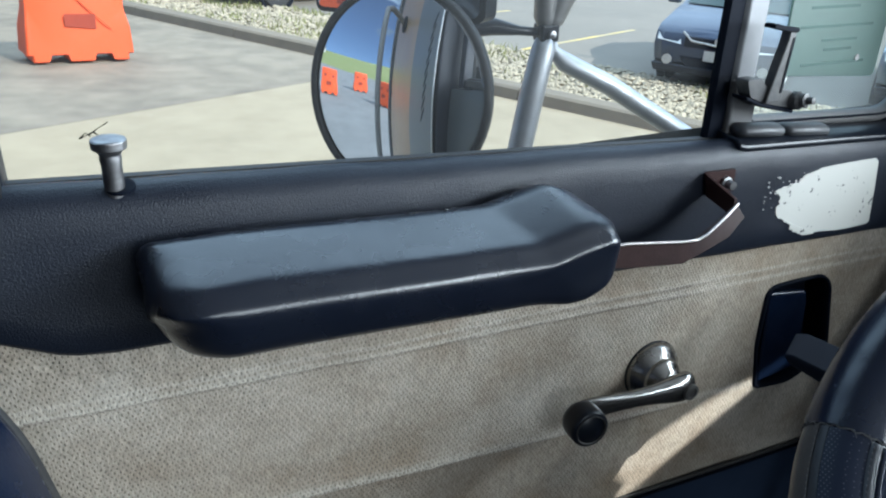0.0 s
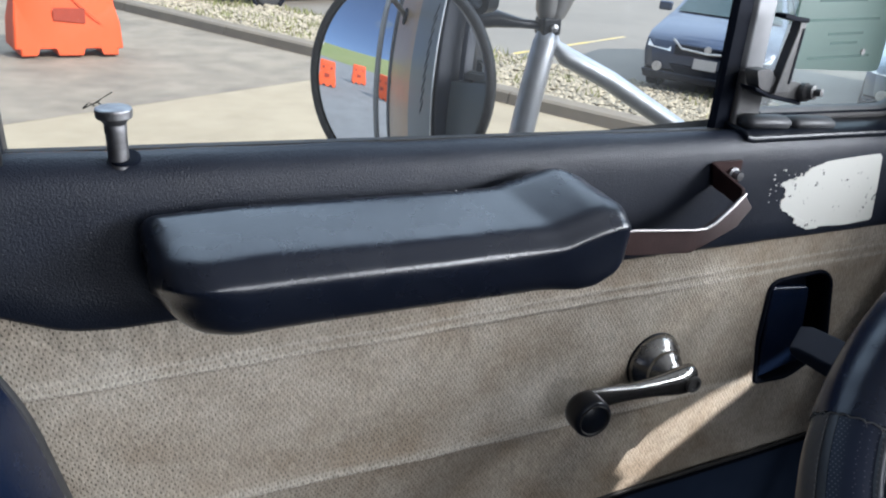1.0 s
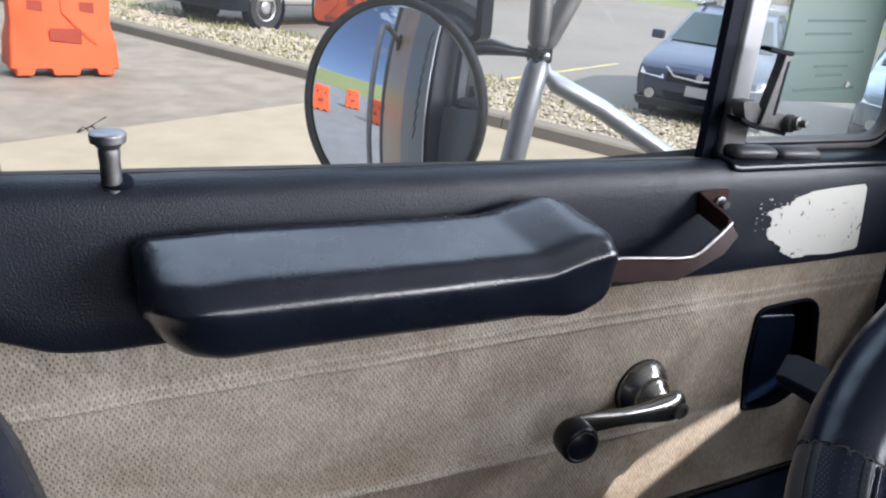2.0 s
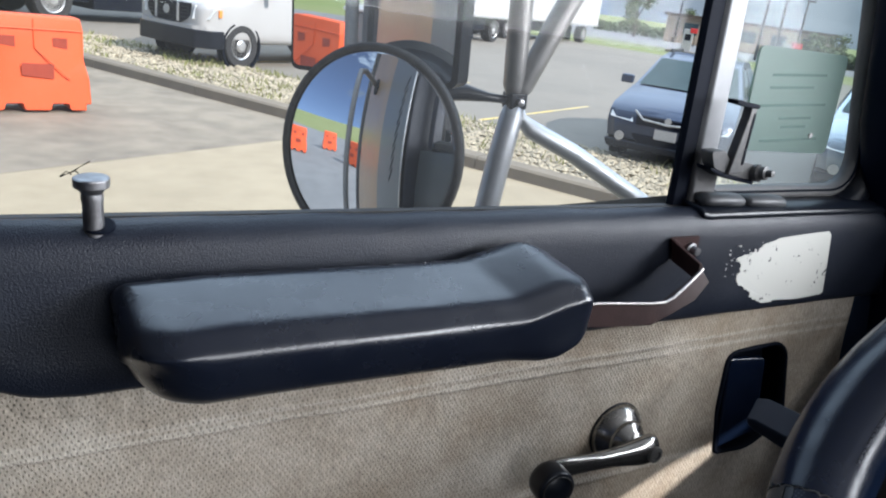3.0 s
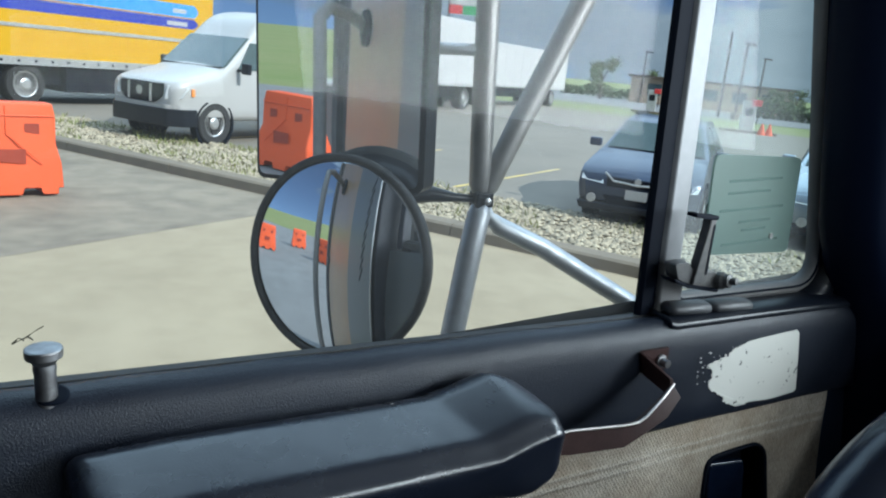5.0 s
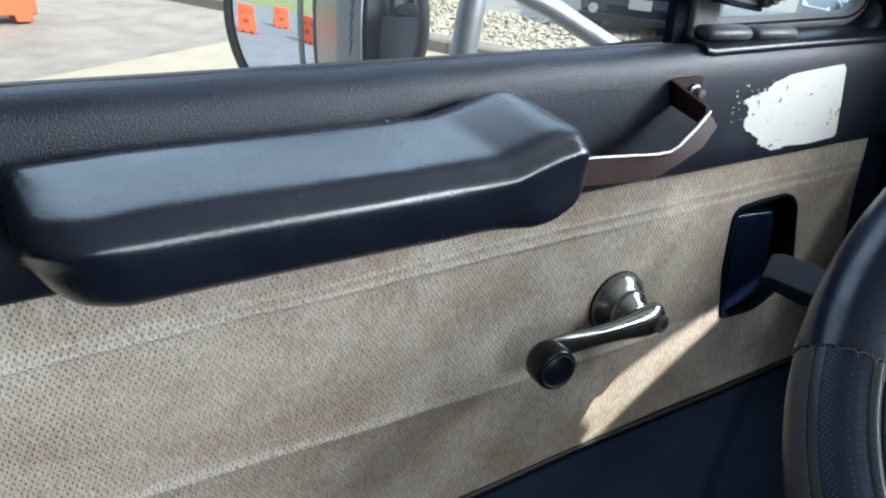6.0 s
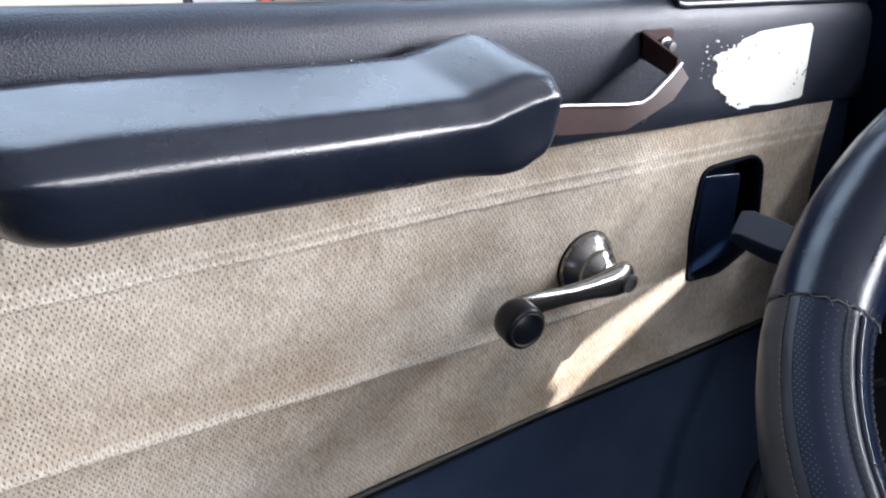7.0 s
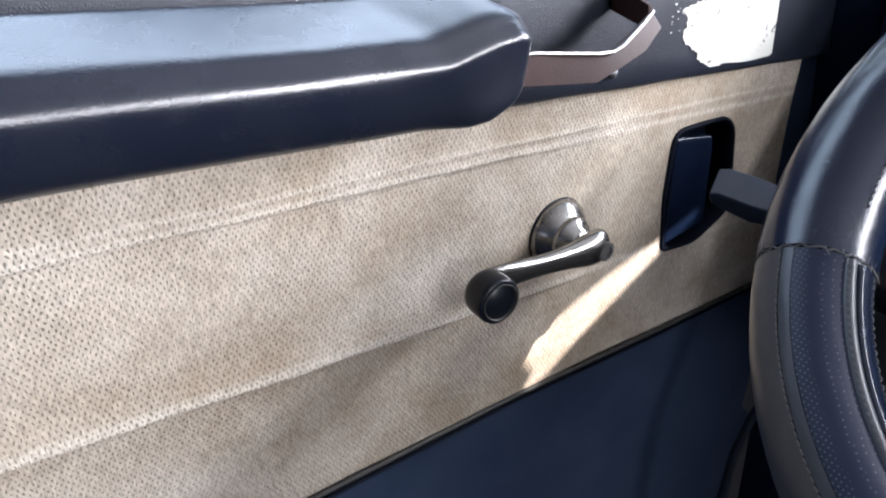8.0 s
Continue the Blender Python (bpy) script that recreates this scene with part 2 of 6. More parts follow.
    l.new(pit.outputs[0], hue.inputs["Value"]), l.new(wear.outputs["Result"], hue.inputs["Color"]), l.new(hue.outputs["Color"], p.inputs["Base Color"])
    return m


def flaked(name):
    """White label paint with small dark chips."""
    m = material(name, (0.56, 0.56, 0.52), 0.55, vary=1.0, scale=300.0, second=(0.03, 0.03, 0.035), spread=0.12)
    for k in m.node_tree.nodes:
        if k.bl_idname == "ShaderNodeMapRange":
            k.inputs["From Min"].default_value, k.inputs["From Max"].default_value = 1.205, 1.235
    return m


def perforated(name):
    """Black leather pricked with rows of fine holes."""
    m = material(name, (0.0062, 0.0110, 0.028), 0.45, vary=0.6, scale=60.0, second=(0.010, 0.016, 0.034), spec=0.30)
    n, l = m.node_tree.nodes, m.node_tree.links
    p = n["Principled BSDF"]
    uv = n.new("ShaderNodeTexCoord")
    v = n.new("ShaderNodeTexVoronoi")
    v.inputs["Scale"].default_value, v.inputs["Randomness"].default_value = 420.0, 0.10
    mr = n.new("ShaderNodeMapRange")
    mr.inputs["From Min"].default_value, mr.inputs["From Max"].default_value = 0.12, 0.22
    mr.inputs["To Min"].default_value, mr.inputs["To Max"].default_value = 1.0, 0.0
    mx = n.new("ShaderNodeMix")
    mx.data_type = "RGBA"
    mx.inputs["B"].default_value = (0.075, 0.085, 0.11, 1)
    was = p.inputs["Base Color"].links[0].from_socket
    l.new(uv.outputs["Object"], v.inputs["Vector"]), l.new(v.outputs["Distance"], mr.inputs["Value"])
    l.new(mr.outputs["Result"], mx.inputs["Factor"]), l.new(was, mx.inputs["A"]), l.new(mx.outputs["Result"], p.inputs["Base Color"])
    return m


def film(name):
    """Printed film on glass: lets some of the daylight through."""
    m = material(name, (0.20, 0.275, 0.25), 0.5, vary=0.6, scale=30.0, second=(0.165, 0.23, 0.21))
    n, l = m.node_tree.nodes, m.node_tree.links
    t, x = n.new("ShaderNodeBsdfTranslucent"), n.new("ShaderNodeMixShader")
    t.inputs["Color"].default_value = (0.40, 0.50, 0.46, 1)
    x.inputs["Fac"].default_value = 0.5
    l.new(n["Principled BSDF"].outputs["BSDF"], x.inputs[1]), l.new(t.outputs["BSDF"], x.inputs[2])
    l.new(x.outputs["Shader"], n["Material Output"].inputs["Surface"])
    return m


M = dict(
    trim=material("black_vinyl", (0.0078, 0.0108, 0.0195), 0.44, vary=0.7, scale=30.0, second=(0.0105, 0.0150, 0.0265), bump=0.9, bump_scale=950.0, rough_vary=0.08, spec=0.38),
    arm=material("polished_black_vinyl", (0.0055, 0.0082, 0.0165), 0.28, vary=0.6, scale=40.0, second=(0.0090, 0.0118, 0.0205), bump=0.20, bump_scale=800.0, rough_vary=0.06, spec=0.76),
    cloth=weave("woven_cloth"),
    # lining's own navy; also the tone of the gap's shade and pillar's highlight
    navy=material("navy_lining_and_shading", (0.0150, 0.0265, 0.0530), 0.85, vary=0.8, scale=14.0, second=(0.027, 0.042, 0.074), bump=0.3, bump_scale=500.0, spec=0.12),
    label=flaked("flaked_white_label"),
    chrome=material("worn_chrome", (0.38, 0.375, 0.365), 0.22, 0.95, vary=0.6, scale=120.0, second=(0.17, 0.155, 0.14), rough_vary=0.08),
    satin=material("satin_grey_post", (0.17, 0.175, 0.185), 0.5, 0.2, vary=0.6, scale=60.0, second=(0.26, 0.265, 0.275), rough_vary=0.06),
    oldsteel=material("darkened_steel", (0.055, 0.055, 0.058), 0.5, 0.2, vary=0.7, scale=160.0, second=(0.10, 0.097, 0.094), bump=0.15, bump_scale=700.0),
    tube=material("weathered_tube", (0.22, 0.21, 0.20), 0.5, 0.7, vary=0.6, scale=50.0, second=(0.34, 0.33, 0.32), rough_vary=0.08),
    steel=material("dull_steel", (0.40, 0.40, 0.41), 0.42, 1.0, vary=0.7, scale=150.0, second=(0.16, 0.15, 0.15), bump=0.2, bump_scale=800.0),
    rusty=material("brown_painted_steel", (0.026, 0.0100, 0.0095), 0.55, 0.0, vary=0.8, scale=90.0, second=(0.044, 0.019, 0.017), bump=0.2, bump_scale=600.0, spec=0.25),
    edge=material("bare_steel_edge", (0.30, 0.28, 0.275), 0.45, 1.0, vary=0.6, scale=300.0),
    plastic=material("black_plastic", (0.005, 0.007, 0.012), 0.33, vary=0.5, scale=90.0, second=(0.009, 0.011, 0.016), bump=0.08, bump_scale=600.0, spec=0.28),
    stalk=material("navy_black_plastic", (0.0055, 0.0100, 0.021), 0.45, vary=0.5, scale=90.0, second=(0.008, 0.013, 0.025), bump=0.1, bump_scale=700.0, spec=0.35),
    rubber=material("black_rubber", (0.014, 0.014, 0.015), 0.6, vary=0.7, scale=80.0, second=(0.045, 0.043, 0.04), bump=0.2, bump_scale=400.0),
    greyrub=material("weathered_rubber", (0.10, 0.10, 0.105), 0.6, vary=0.8, scale=70.0, second=(0.14, 0.135, 0.13), bump=0.25, bump_scale=300.0),
    leather=material("smooth_black_leather", (0.0038, 0.0090, 0.025), 0.22, vary=0.6, scale=50.0, second=(0.007, 0.012, 0.026), bump=0.14, bump_scale=700.0, rough_vary=0.07, spec=0.50),
    pillar=material("navy_black_pillar", (0.0022, 0.0050, 0.0150), 0.45, vary=0.5, scale=40.0, second=(0.004, 0.007, 0.019), spec=0.09),
    perf=perforated("perforated_leather"),
    thread=material("grey_thread", (0.11, 0.11, 0.115), 0.8, vary=0.6, scale=500.0),
    band=material("grey_leather_strip", (0.021, 0.025, 0.034), 0.36, vary=0.6, scale=80.0, second=(0.045, 0.047, 0.053), bump=0.3, bump_scale=900.0),
    liner=material("grey_headliner", (0.17, 0.172, 0.175), 0.9, vary=0.4, scale=20.0, second=(0.14, 0.142, 0.145), bump=0.2, bump_scale=300.0),
    dark=material("dark_cab_wall", (0.06, 0.06, 0.064), 0.8, vary=0.5, scale=20.0),
    wood=material("brown_dash", (0.045, 0.022, 0.016), 0.5, vary=0.6, scale=30.0),
    pane=glass("clear_pane", dust=0.014), tinted=glass("tinted_pane", (0.93, 0.965, 0.955), dust=0.075),
    green=film("green_film"),
    greenbar=material("dark_green_print", (0.105, 0.155, 0.14), 0.9, spec=0.1),
    vinylpad=material("grey_moulded_pad", (0.038, 0.040, 0.045), 0.5, vary=0.6, scale=60.0, second=(0.075, 0.076, 0.08), bump=0.15, bump_scale=500.0),
    mirror=material("mirror_silver", (0.86, 0.88, 0.89), 0.012, 1.0),
    alloy=material("brushed_aluminium", (0.46, 0.47, 0.49), 0.48, 0.7, vary=0.6, scale=60.0, second=(0.33, 0.32, 0.31), rough_vary=0.1),
    bronze=material("bronze_paint", (0.36, 0.225, 0.12), 0.28, 0.2, vary=0.6, scale=14.0, second=(0.24, 0.17, 0.12)),
    # the body's grey with the door's dark reflections put into the colour
    dimgrey=material("grey_paint_dark_reflection", (0.045, 0.050, 0.054), 0.3, 0.1, vary=0.4, scale=6.0, second=(0.036, 0.040, 0.044)),
    grey=material("grey_body_paint", (0.115, 0.122, 0.124), 0.28, 0.1, vary=0.4, scale=6.0, second=(0.09, 0.096, 0.10)),
    slot=material("dark_slot", (0.003, 0.005, 0.011), 0.7, spec=0.1),
    concrete=material("cream_concrete", (0.285, 0.233, 0.155), 0.9, vary=0.85, scale=3.0, second=(0.225, 0.180, 0.117), spread=0.42, bump=0.3, bump_scale=60.0),
    oldconcrete=material("grey_concrete", (0.214, 0.178, 0.131), 0.9, vary=0.95, scale=2.6, second=(0.128, 0.106, 0.079), spread=0.38, bump=0.3, bump_scale=50.0),
    kerb=material("kerb_concrete", (0.165, 0.135, 0.097), 0.9, vary=0.8, scale=4.0, second=(0.125, 0.105, 0.08), bump=0.3, bump_scale=60.0),
    asphalt=material("pale_asphalt", (0.172, 0.153, 0.125), 0.9, vary=0.6, scale=1.2, second=(0.125, 0.112, 0.093), bump=0.3, bump_scale=80.0),
    drive=material("grey_asphalt", (0.15, 0.15, 0.15), 0.9, vary=0.7, scale=1.5, second=(0.10, 0.10, 0.10), bump=0.3, bump_scale=80.0),
    earth=material("gravel_bed", (0.273, 0.224, 0.150), 0.95, vary=0.8, scale=8.0, second=(0.150, 0.132, 0.097), bump=0.5, bump_scale=60.0),
    stone=material("river_stone", (0.318, 0.271, 0.189), 0.85, vary=0.7, scale=12.0, second=(0.258, 0.219, 0.155), islands=0.28),
    weed=material("weed", (0.15, 0.17, 0.05), 0.8, vary=0.7, scale=5.0, second=(0.24, 0.22, 0.09), islands=0.35),
    grass=material("grass", (0.115, 0.145, 0.035), 0.9, vary=0.8, scale=0.35, second=(0.16, 0.165, 0.06), bump=0.4, bump_scale=30.0),
    leaf=material("leaf", (0.085, 0.125, 0.05), 0.7, vary=0.7, scale=2.0, second=(0.11, 0.15, 0.065), islands=0.4),
    bark=material("bark", (0.10, 0.075, 0.055), 0.9, vary=0.6, scale=6.0, bump=0.4, bump_scale=30.0),
    orange=material("orange_polyethylene", (0.66, 0.072, 0.006), 0.6, vary=0.4, scale=6.0, second=(0.602, 0.082, 0.017), bump=0.1, bump_scale=40.0),
    white=material("white_vehicle_paint", (0.356, 0.352, 0.344), 0.3, vary=0.3, scale=2.0, second=(0.499, 0.499, 0.491), coat=0.4),
    box_white=material("white_trailer_panel", (0.376, 0.376, 0.376), 0.5, vary=0.4, scale=0.8, second=(0.476, 0.476, 0.469)),
    yellow=material("yellow_truck_panel", (0.518, 0.288, 0.003), 0.6, vary=0.3, scale=1.0, second=(0.475, 0.259, 0.003), spec=0.15),
    blue1=material("light_blue_stripe", (0.03, 0.24, 0.66), 0.6, vary=0.2, scale=1.0),
    blue2=material("dark_blue_stripe", (0.006, 0.025, 0.30), 0.6, vary=0.2, scale=1.0),
    carblue=material("blue_car_paint", (0.024, 0.040, 0.078), 0.3, 0.3, vary=0.3, scale=3.0, coat=0.3),
    carsilver=material("silver_blue_car_paint", (0.30, 0.36, 0.42), 0.25, 0.5, vary=0.3, scale=3.0, coat=0.6),
    carglass=material("car_window", (0.07, 0.10, 0.105), 0.06, vary=0.3, scale=3.0),
    lampglass=material("headlamp", (0.62, 0.62, 0.60), 0.12, 0.3, vary=0.4, scale=20.0),
    amber=material("amber_lamp", (0.75, 0.25, 0.05), 0.3),
    tyre=material("tyre", (0.022, 0.022, 0.023), 0.8, vary=0.5, scale=10.0),
    rim=material("wheel_rim", (0.55, 0.55, 0.54), 0.35, 0.6, vary=0.5, scale=20.0),
    red=material("red_panel", (0.62, 0.03, 0.03), 0.5, vary=0.3, scale=3.0),
    signgreen=material("green_panel", (0.03, 0.30, 0.10), 0.5, vary=0.3, scale=3.0),
    tan=material("tan_wall", (0.42, 0.33, 0.24), 0.85, vary=0.4, scale=2.0),
    linepaint=material("worn_yellow_paint", (0.55, 0.40, 0.10), 0.8, vary=0.8, scale=9.0, second=(0.30, 0.27, 0.20)),
    dirt=material("dark_speck", (0.02, 0.016, 0.012), 0.9),
)


# ---- building helpers ----
def part(name, bm, mat, parent=None, label="", smooth=False, bevel=0.0, sub=0):
    """Links a bmesh as one mesh object under a thing or a part."""
    bmesh.ops.recalc_face_normals(bm, faces=bm.faces)
    me = bpy.data.meshes.new(name)
    bm.to_mesh(me)
    bm.free()
    me.materials.append(M[mat] if isinstance(mat, str) else mat)
    if smooth:
        me.polygons.foreach_set("use_smooth", [True] * len(me.polygons))
    ob = new(name, me)
    if parent is not None:
        ob.parent = parent
    if bevel > 0:
        b = ob.modifiers.new("bevel", "BEVEL")
        b.width, b.segments, b.limit_method, b.angle_limit = bevel, 3, "ANGLE", radians(35)
        me.polygons.foreach_set("use_smooth", [True] * len(me.polygons))
        b.harden_normals = True
    if sub:
        s = ob.modifiers.new("round", "SUBSURF")
        s.levels = s.render_levels = sub
    if label:
        ob["label"] = label
    return ob


def thing(name, label, category, m=None, group="", kind=""):
    ob = new(name)
    ob.empty_display_size = 0.05
    if m is not None:
        ob.matrix_world = m
    return tagged(ob, label, category, group, kind)


def box(bm, x0, x1, y0, y1, z0, z1):
    m = Matrix.LocRotScale(((x0 + x1) / 2, (y0 + y1) / 2, (z0 + z1) / 2), None, (x1 - x0, y1 - y0, z1 - z0))
    bmesh.ops.create_cube(bm, size=1, matrix=m)
    return bm


def boxed(*a):
    return box(bmesh.new(), *a)


def loft(rings, caps=True, closed=False, bm=None):
    """Skins rings of points that have the same count."""
    bm = bm or bmesh.new()
    vs = [[bm.verts.new(p) for p in r] for r in rings]
    k = len(vs[0])
    last = len(vs) if closed else len(vs) - 1
    for i in range(last):
        a, b = vs[i], vs[(i + 1) % len(vs)]
        for j in range(k):
            bm.faces.new((a[j], a[(j + 1) % k], b[(j + 1) % k], b[j]))
    if caps and not closed:
        bm.faces.new(vs[0][::-1]), bm.faces.new(vs[-1])
    return bm


def sheet(rows, bm=None):
    """An open skin through rows of points."""
    bm = bm or bmesh.new()
    vs = [[bm.verts.new(p) for p in r] for r in rows]
    for a, b in zip(vs, vs[1:]):
        for j in range(len(a) - 1):
            bm.faces.new((a[j], a[j + 1], b[j + 1], b[j]))
    return bm


def tube(pts, r, seg=12, flat=1.0, bm=None):
    """A round bar through pts; r is one radius or one for each point; flat squashes it across."""
    pts = [Vector(p) for p in pts]
    rs = r if isinstance(r, (list, tuple)) else [r] * len(pts)
    rings, side = [], None
    for i, p in enumerate(pts):
        d = (pts[min(i + 1, len(pts) - 1)] - pts[max(i - 1, 0)]).normalized()
        if side is None:
            side = d.cross(Vector((0, 0, 1)) if abs(d.z) < 0.9 else Vector((1, 0, 0))).normalized()
        side = (side - d * side.dot(d)).normalized()
        up = side.cross(d)
        rings.append([p + (side * math.cos(a) + up * math.sin(a) * flat) * rs[i] for a in (2 * math.pi * k / seg for k in range(seg))])
    return loft(rings, bm=bm)


def turned(profile, m=Matrix(), seg=32, bm=None):
    """A turned body: (radius, height) along the z axis of m."""
    rings = [[m @ Vector((max(r, 1e-5) * math.cos(a), max(r, 1e-5) * math.sin(a), h)) for a in (2 * math.pi * k / seg for k in range(seg))] for r, h in profile]
    return loft(rings, bm=bm)


def prism(poly, lo, hi, put, bm=None):
    """A flat outline given thickness; put(u, v, w) gives the place."""
    return loft([[put(u, v, lo) for u, v in poly], [put(u, v, hi) for u, v in poly]], bm=bm)


def rounded(poly, r, seg=6):
    """Rounds the corners of an outline."""
    res = []
    k = len(poly)
    for i in range(k):
        p, a, b = Vector(poly[i]), Vector(poly[i - 1]), Vector(poly[(i + 1) % k])
        u, v = (a - p).normalized(), (b - p).normalized()
        rad = r[i] if isinstance(r, (list, tuple)) else r
        s, e = p + u * rad, p + v * rad
        for j in range(seg + 1):
            t = j / seg
            res.append(tuple(s * (1 - t) ** 2 + p * 2 * t * (1 - t) + e * t ** 2))
    return res


def lerp(x, table):
    """A smooth line through (x, value) pairs."""
    if x <= table[0][0]:
        return table[0][1]
    for (a, va), (b, vb) in zip(table, table[1:]):
        if x <= b:
            t = (x - a) / (b - a)
            return va + (vb - va) * t
    return table[-1][1]


def ragged(n=1.0):
    return random.uniform(-n, n)


# ---- the cab: plain walls that close it ----
DOOR = pose(0.6, 0.49, 0, 0, 0, 2.3) @ pose(-0.6, 0, 0)      # door frame: x along the door, y outwards from its lining, z up
X0, X1, YP, ZF, ZR = -1.0, 1.12, -1.55, 0.85, 2.62


def wall(name, mat, label, *boxes):
    bm = bmesh.new()
    for b in boxes:
        box(bm, *b)
    return tagged(part(name, bm, mat), label, "wall", kind="structure")


wall("floor", "dark", "dark rubber mat on the cab floor", (X0, X1, YP, 0.6, ZF - 0.05, ZF))
wall("ceiling", "liner", "grey cab headliner", (X0 - 0.05, X1, YP - 0.05, 0.62, ZR, ZR + 0.06))
wall("wall_rear", "dark", "dark rear wall of the cab", (X0 - 0.06, X0, YP, 0.6, ZF, ZR))
wall("wall_passenger", "dark", "dark passenger side of the cab with its window opening",
     (X0, X1, YP - 0.06, YP, ZF, 1.86), (X0, X1, YP - 0.06, YP, 2.48, ZR), (X0, -0.35, YP - 0.06, YP, 1.86, 2.48), (0.85, X1, YP - 0.06, YP, 1.86, 2.48))
# front: bulkhead, header and the wide windscreen opening between them
XW = X1
wall("wall_front", "dark", "dark front bulkhead under the windscreen", (XW, XW + 0.03, YP, 0.6, ZF, 1.93), (XW, XW + 0.03, YP, 0.6, 2.60, ZR), (XW, XW + 0.03, YP, -1.45, 1.93, 2.60))

# an unseen plate added over the windscreen blocks the sun; one narrow slot in it lets a single shaft down to the door
MASK_Z = 2.616


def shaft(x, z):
    """Where the sun's ray to the door lining at (x, z) crosses the added plate."""
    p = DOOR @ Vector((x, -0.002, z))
    k = (MASK_Z - p.z) / SUN_WAY.z
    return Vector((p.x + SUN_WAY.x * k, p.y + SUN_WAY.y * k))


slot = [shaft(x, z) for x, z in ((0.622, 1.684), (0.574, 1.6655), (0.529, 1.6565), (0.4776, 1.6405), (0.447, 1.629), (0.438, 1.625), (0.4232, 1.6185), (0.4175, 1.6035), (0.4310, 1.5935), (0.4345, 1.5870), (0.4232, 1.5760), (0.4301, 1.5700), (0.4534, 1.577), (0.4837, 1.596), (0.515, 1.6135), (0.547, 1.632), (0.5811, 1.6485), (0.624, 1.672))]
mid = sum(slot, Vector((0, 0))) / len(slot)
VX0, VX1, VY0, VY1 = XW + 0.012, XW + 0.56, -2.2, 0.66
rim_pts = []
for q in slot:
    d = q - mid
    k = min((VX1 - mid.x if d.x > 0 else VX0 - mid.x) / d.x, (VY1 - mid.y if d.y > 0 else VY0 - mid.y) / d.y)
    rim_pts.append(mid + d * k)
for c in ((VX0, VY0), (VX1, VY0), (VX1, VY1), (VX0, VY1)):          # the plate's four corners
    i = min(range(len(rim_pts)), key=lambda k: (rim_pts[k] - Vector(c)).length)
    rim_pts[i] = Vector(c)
mask_rings = [[(q.x, q.y, z) for q in ring] for ring, z in ((rim_pts, MASK_Z + 0.003), (slot, MASK_Z + 0.003), (slot, MASK_Z), (rim_pts, MASK_Z))]

# A pillar, windscreen seal and the strip of windscreen beside it
PIL = [(0.728, 0.520), (0.733, 0.490), (0.746, 0.467), (0.772, 0.458), (0.790, 0.474), (0.800, 0.556), (0.760, 0.535)]
FEET = ((0.9, 0.0), (1.70, 0.030), (1.87, 0.036), (1.93, 0.010), (1.97, 0.0), (2.2, 0.0), (2.62, 0.0))
pil = thing("a_pillar", "dark painted front door pillar", "pillar", kind="structure")
part("pillar_cover", loft([[(x + foot - 0.17 * (z - 1.9), y, z) for x, y in rounded(PIL, 0.010, 3)] for z, foot in FEET]), "pillar", pil, smooth=True)
# lighter navy tube laid where the pillar's soft bluish highlight runs
part("pillar_highlight", tube([(0.763 + foot - 0.17 * (z - 1.9), 0.4625, z) for z, foot in FEET[1:]], 0.005, 10), "navy", pil, smooth=True)
part("seal", tube([(0.806 - 0.17 * (z - 1.9), 0.478, z) for z in (1.80, 1.9, 2.1, 2.3, 2.55)], 0.009, 10), "rubber", pil, "black windscreen seal", smooth=True)
part("trim_strip", tube([(0.826 - 0.17 * (z - 1.9), 0.470, z) for z in (1.80, 1.9, 2.1, 2.3, 2.55)], 0.0045, 10), "greyrub", pil, "weathered windscreen trim strip", smooth=True)
bm = boxed(0.81, XW, 0.50, 0.56, 0.9, 1.93)
tagged(part("wall_cowl", bm, "dark"), "dark cowl side below the windscreen", "wall", kind="structure")

dash = thing("dashboard", "dark dashboard with a brown lower face behind the steering wheel", "dashboard")
part("pad", prism(rounded([(0.66, 1.66), (0.835, 1.955), (0.90, 1.985), (1.10, 1.97), (1.10, 1.62), (0.70, 1.62)], 0.012, 4), -1.4, 0.415, lambda u, v, w: (u, w, v)), "plastic", dash, smooth=False, bevel=0.006)
part("face", prism([(0.735, 1.80), (0.815, 1.945), (0.815, 1.80)], -1.3, 0.10, lambda u, v, w: (u - 0.022, w, v)), "wood", dash, "brown dash face")

# wall behind the door opening
bpil = thing("b_pillar", "dark rear door pillar with a rubber seal", "pillar", kind="structure")
part("post", boxed(-0.16, -0.075, 0.475, 0.60, 0.9, 2.62), "trim", bpil, bevel=0.01)
part("seal", tube([DOOR @ Vector((-0.021, 0.012, z)) for z in (1.935, 2.1, 2.3, 2.55)], 0.011, 10), "rubber", bpil, smooth=True)
wall("wall_left_rear", "dark", "dark cab side behind the door", (X0, -0.12, 0.50, 0.58, 0.9, 2.62))

# ---- the door ----
door = thing("door_1", "black vinyl and cream cloth truck door with its window shut", "door", DOOR, kind="structure")


def belt(x):
    return 1.9365 - 0.061 * x


def band_low(x):
    return lerp(x, [(-0.05, 1.868), (-0.026, 1.857), (0.004, 1.842), (0.03, 1.8375), (0.056, 1.836), (0.387, 1.8185), (0.745, 1.799), (0.83, 1.795)])


rows = []
xs = [-0.04 + 0.97 * i / 97 for i in range(98)]
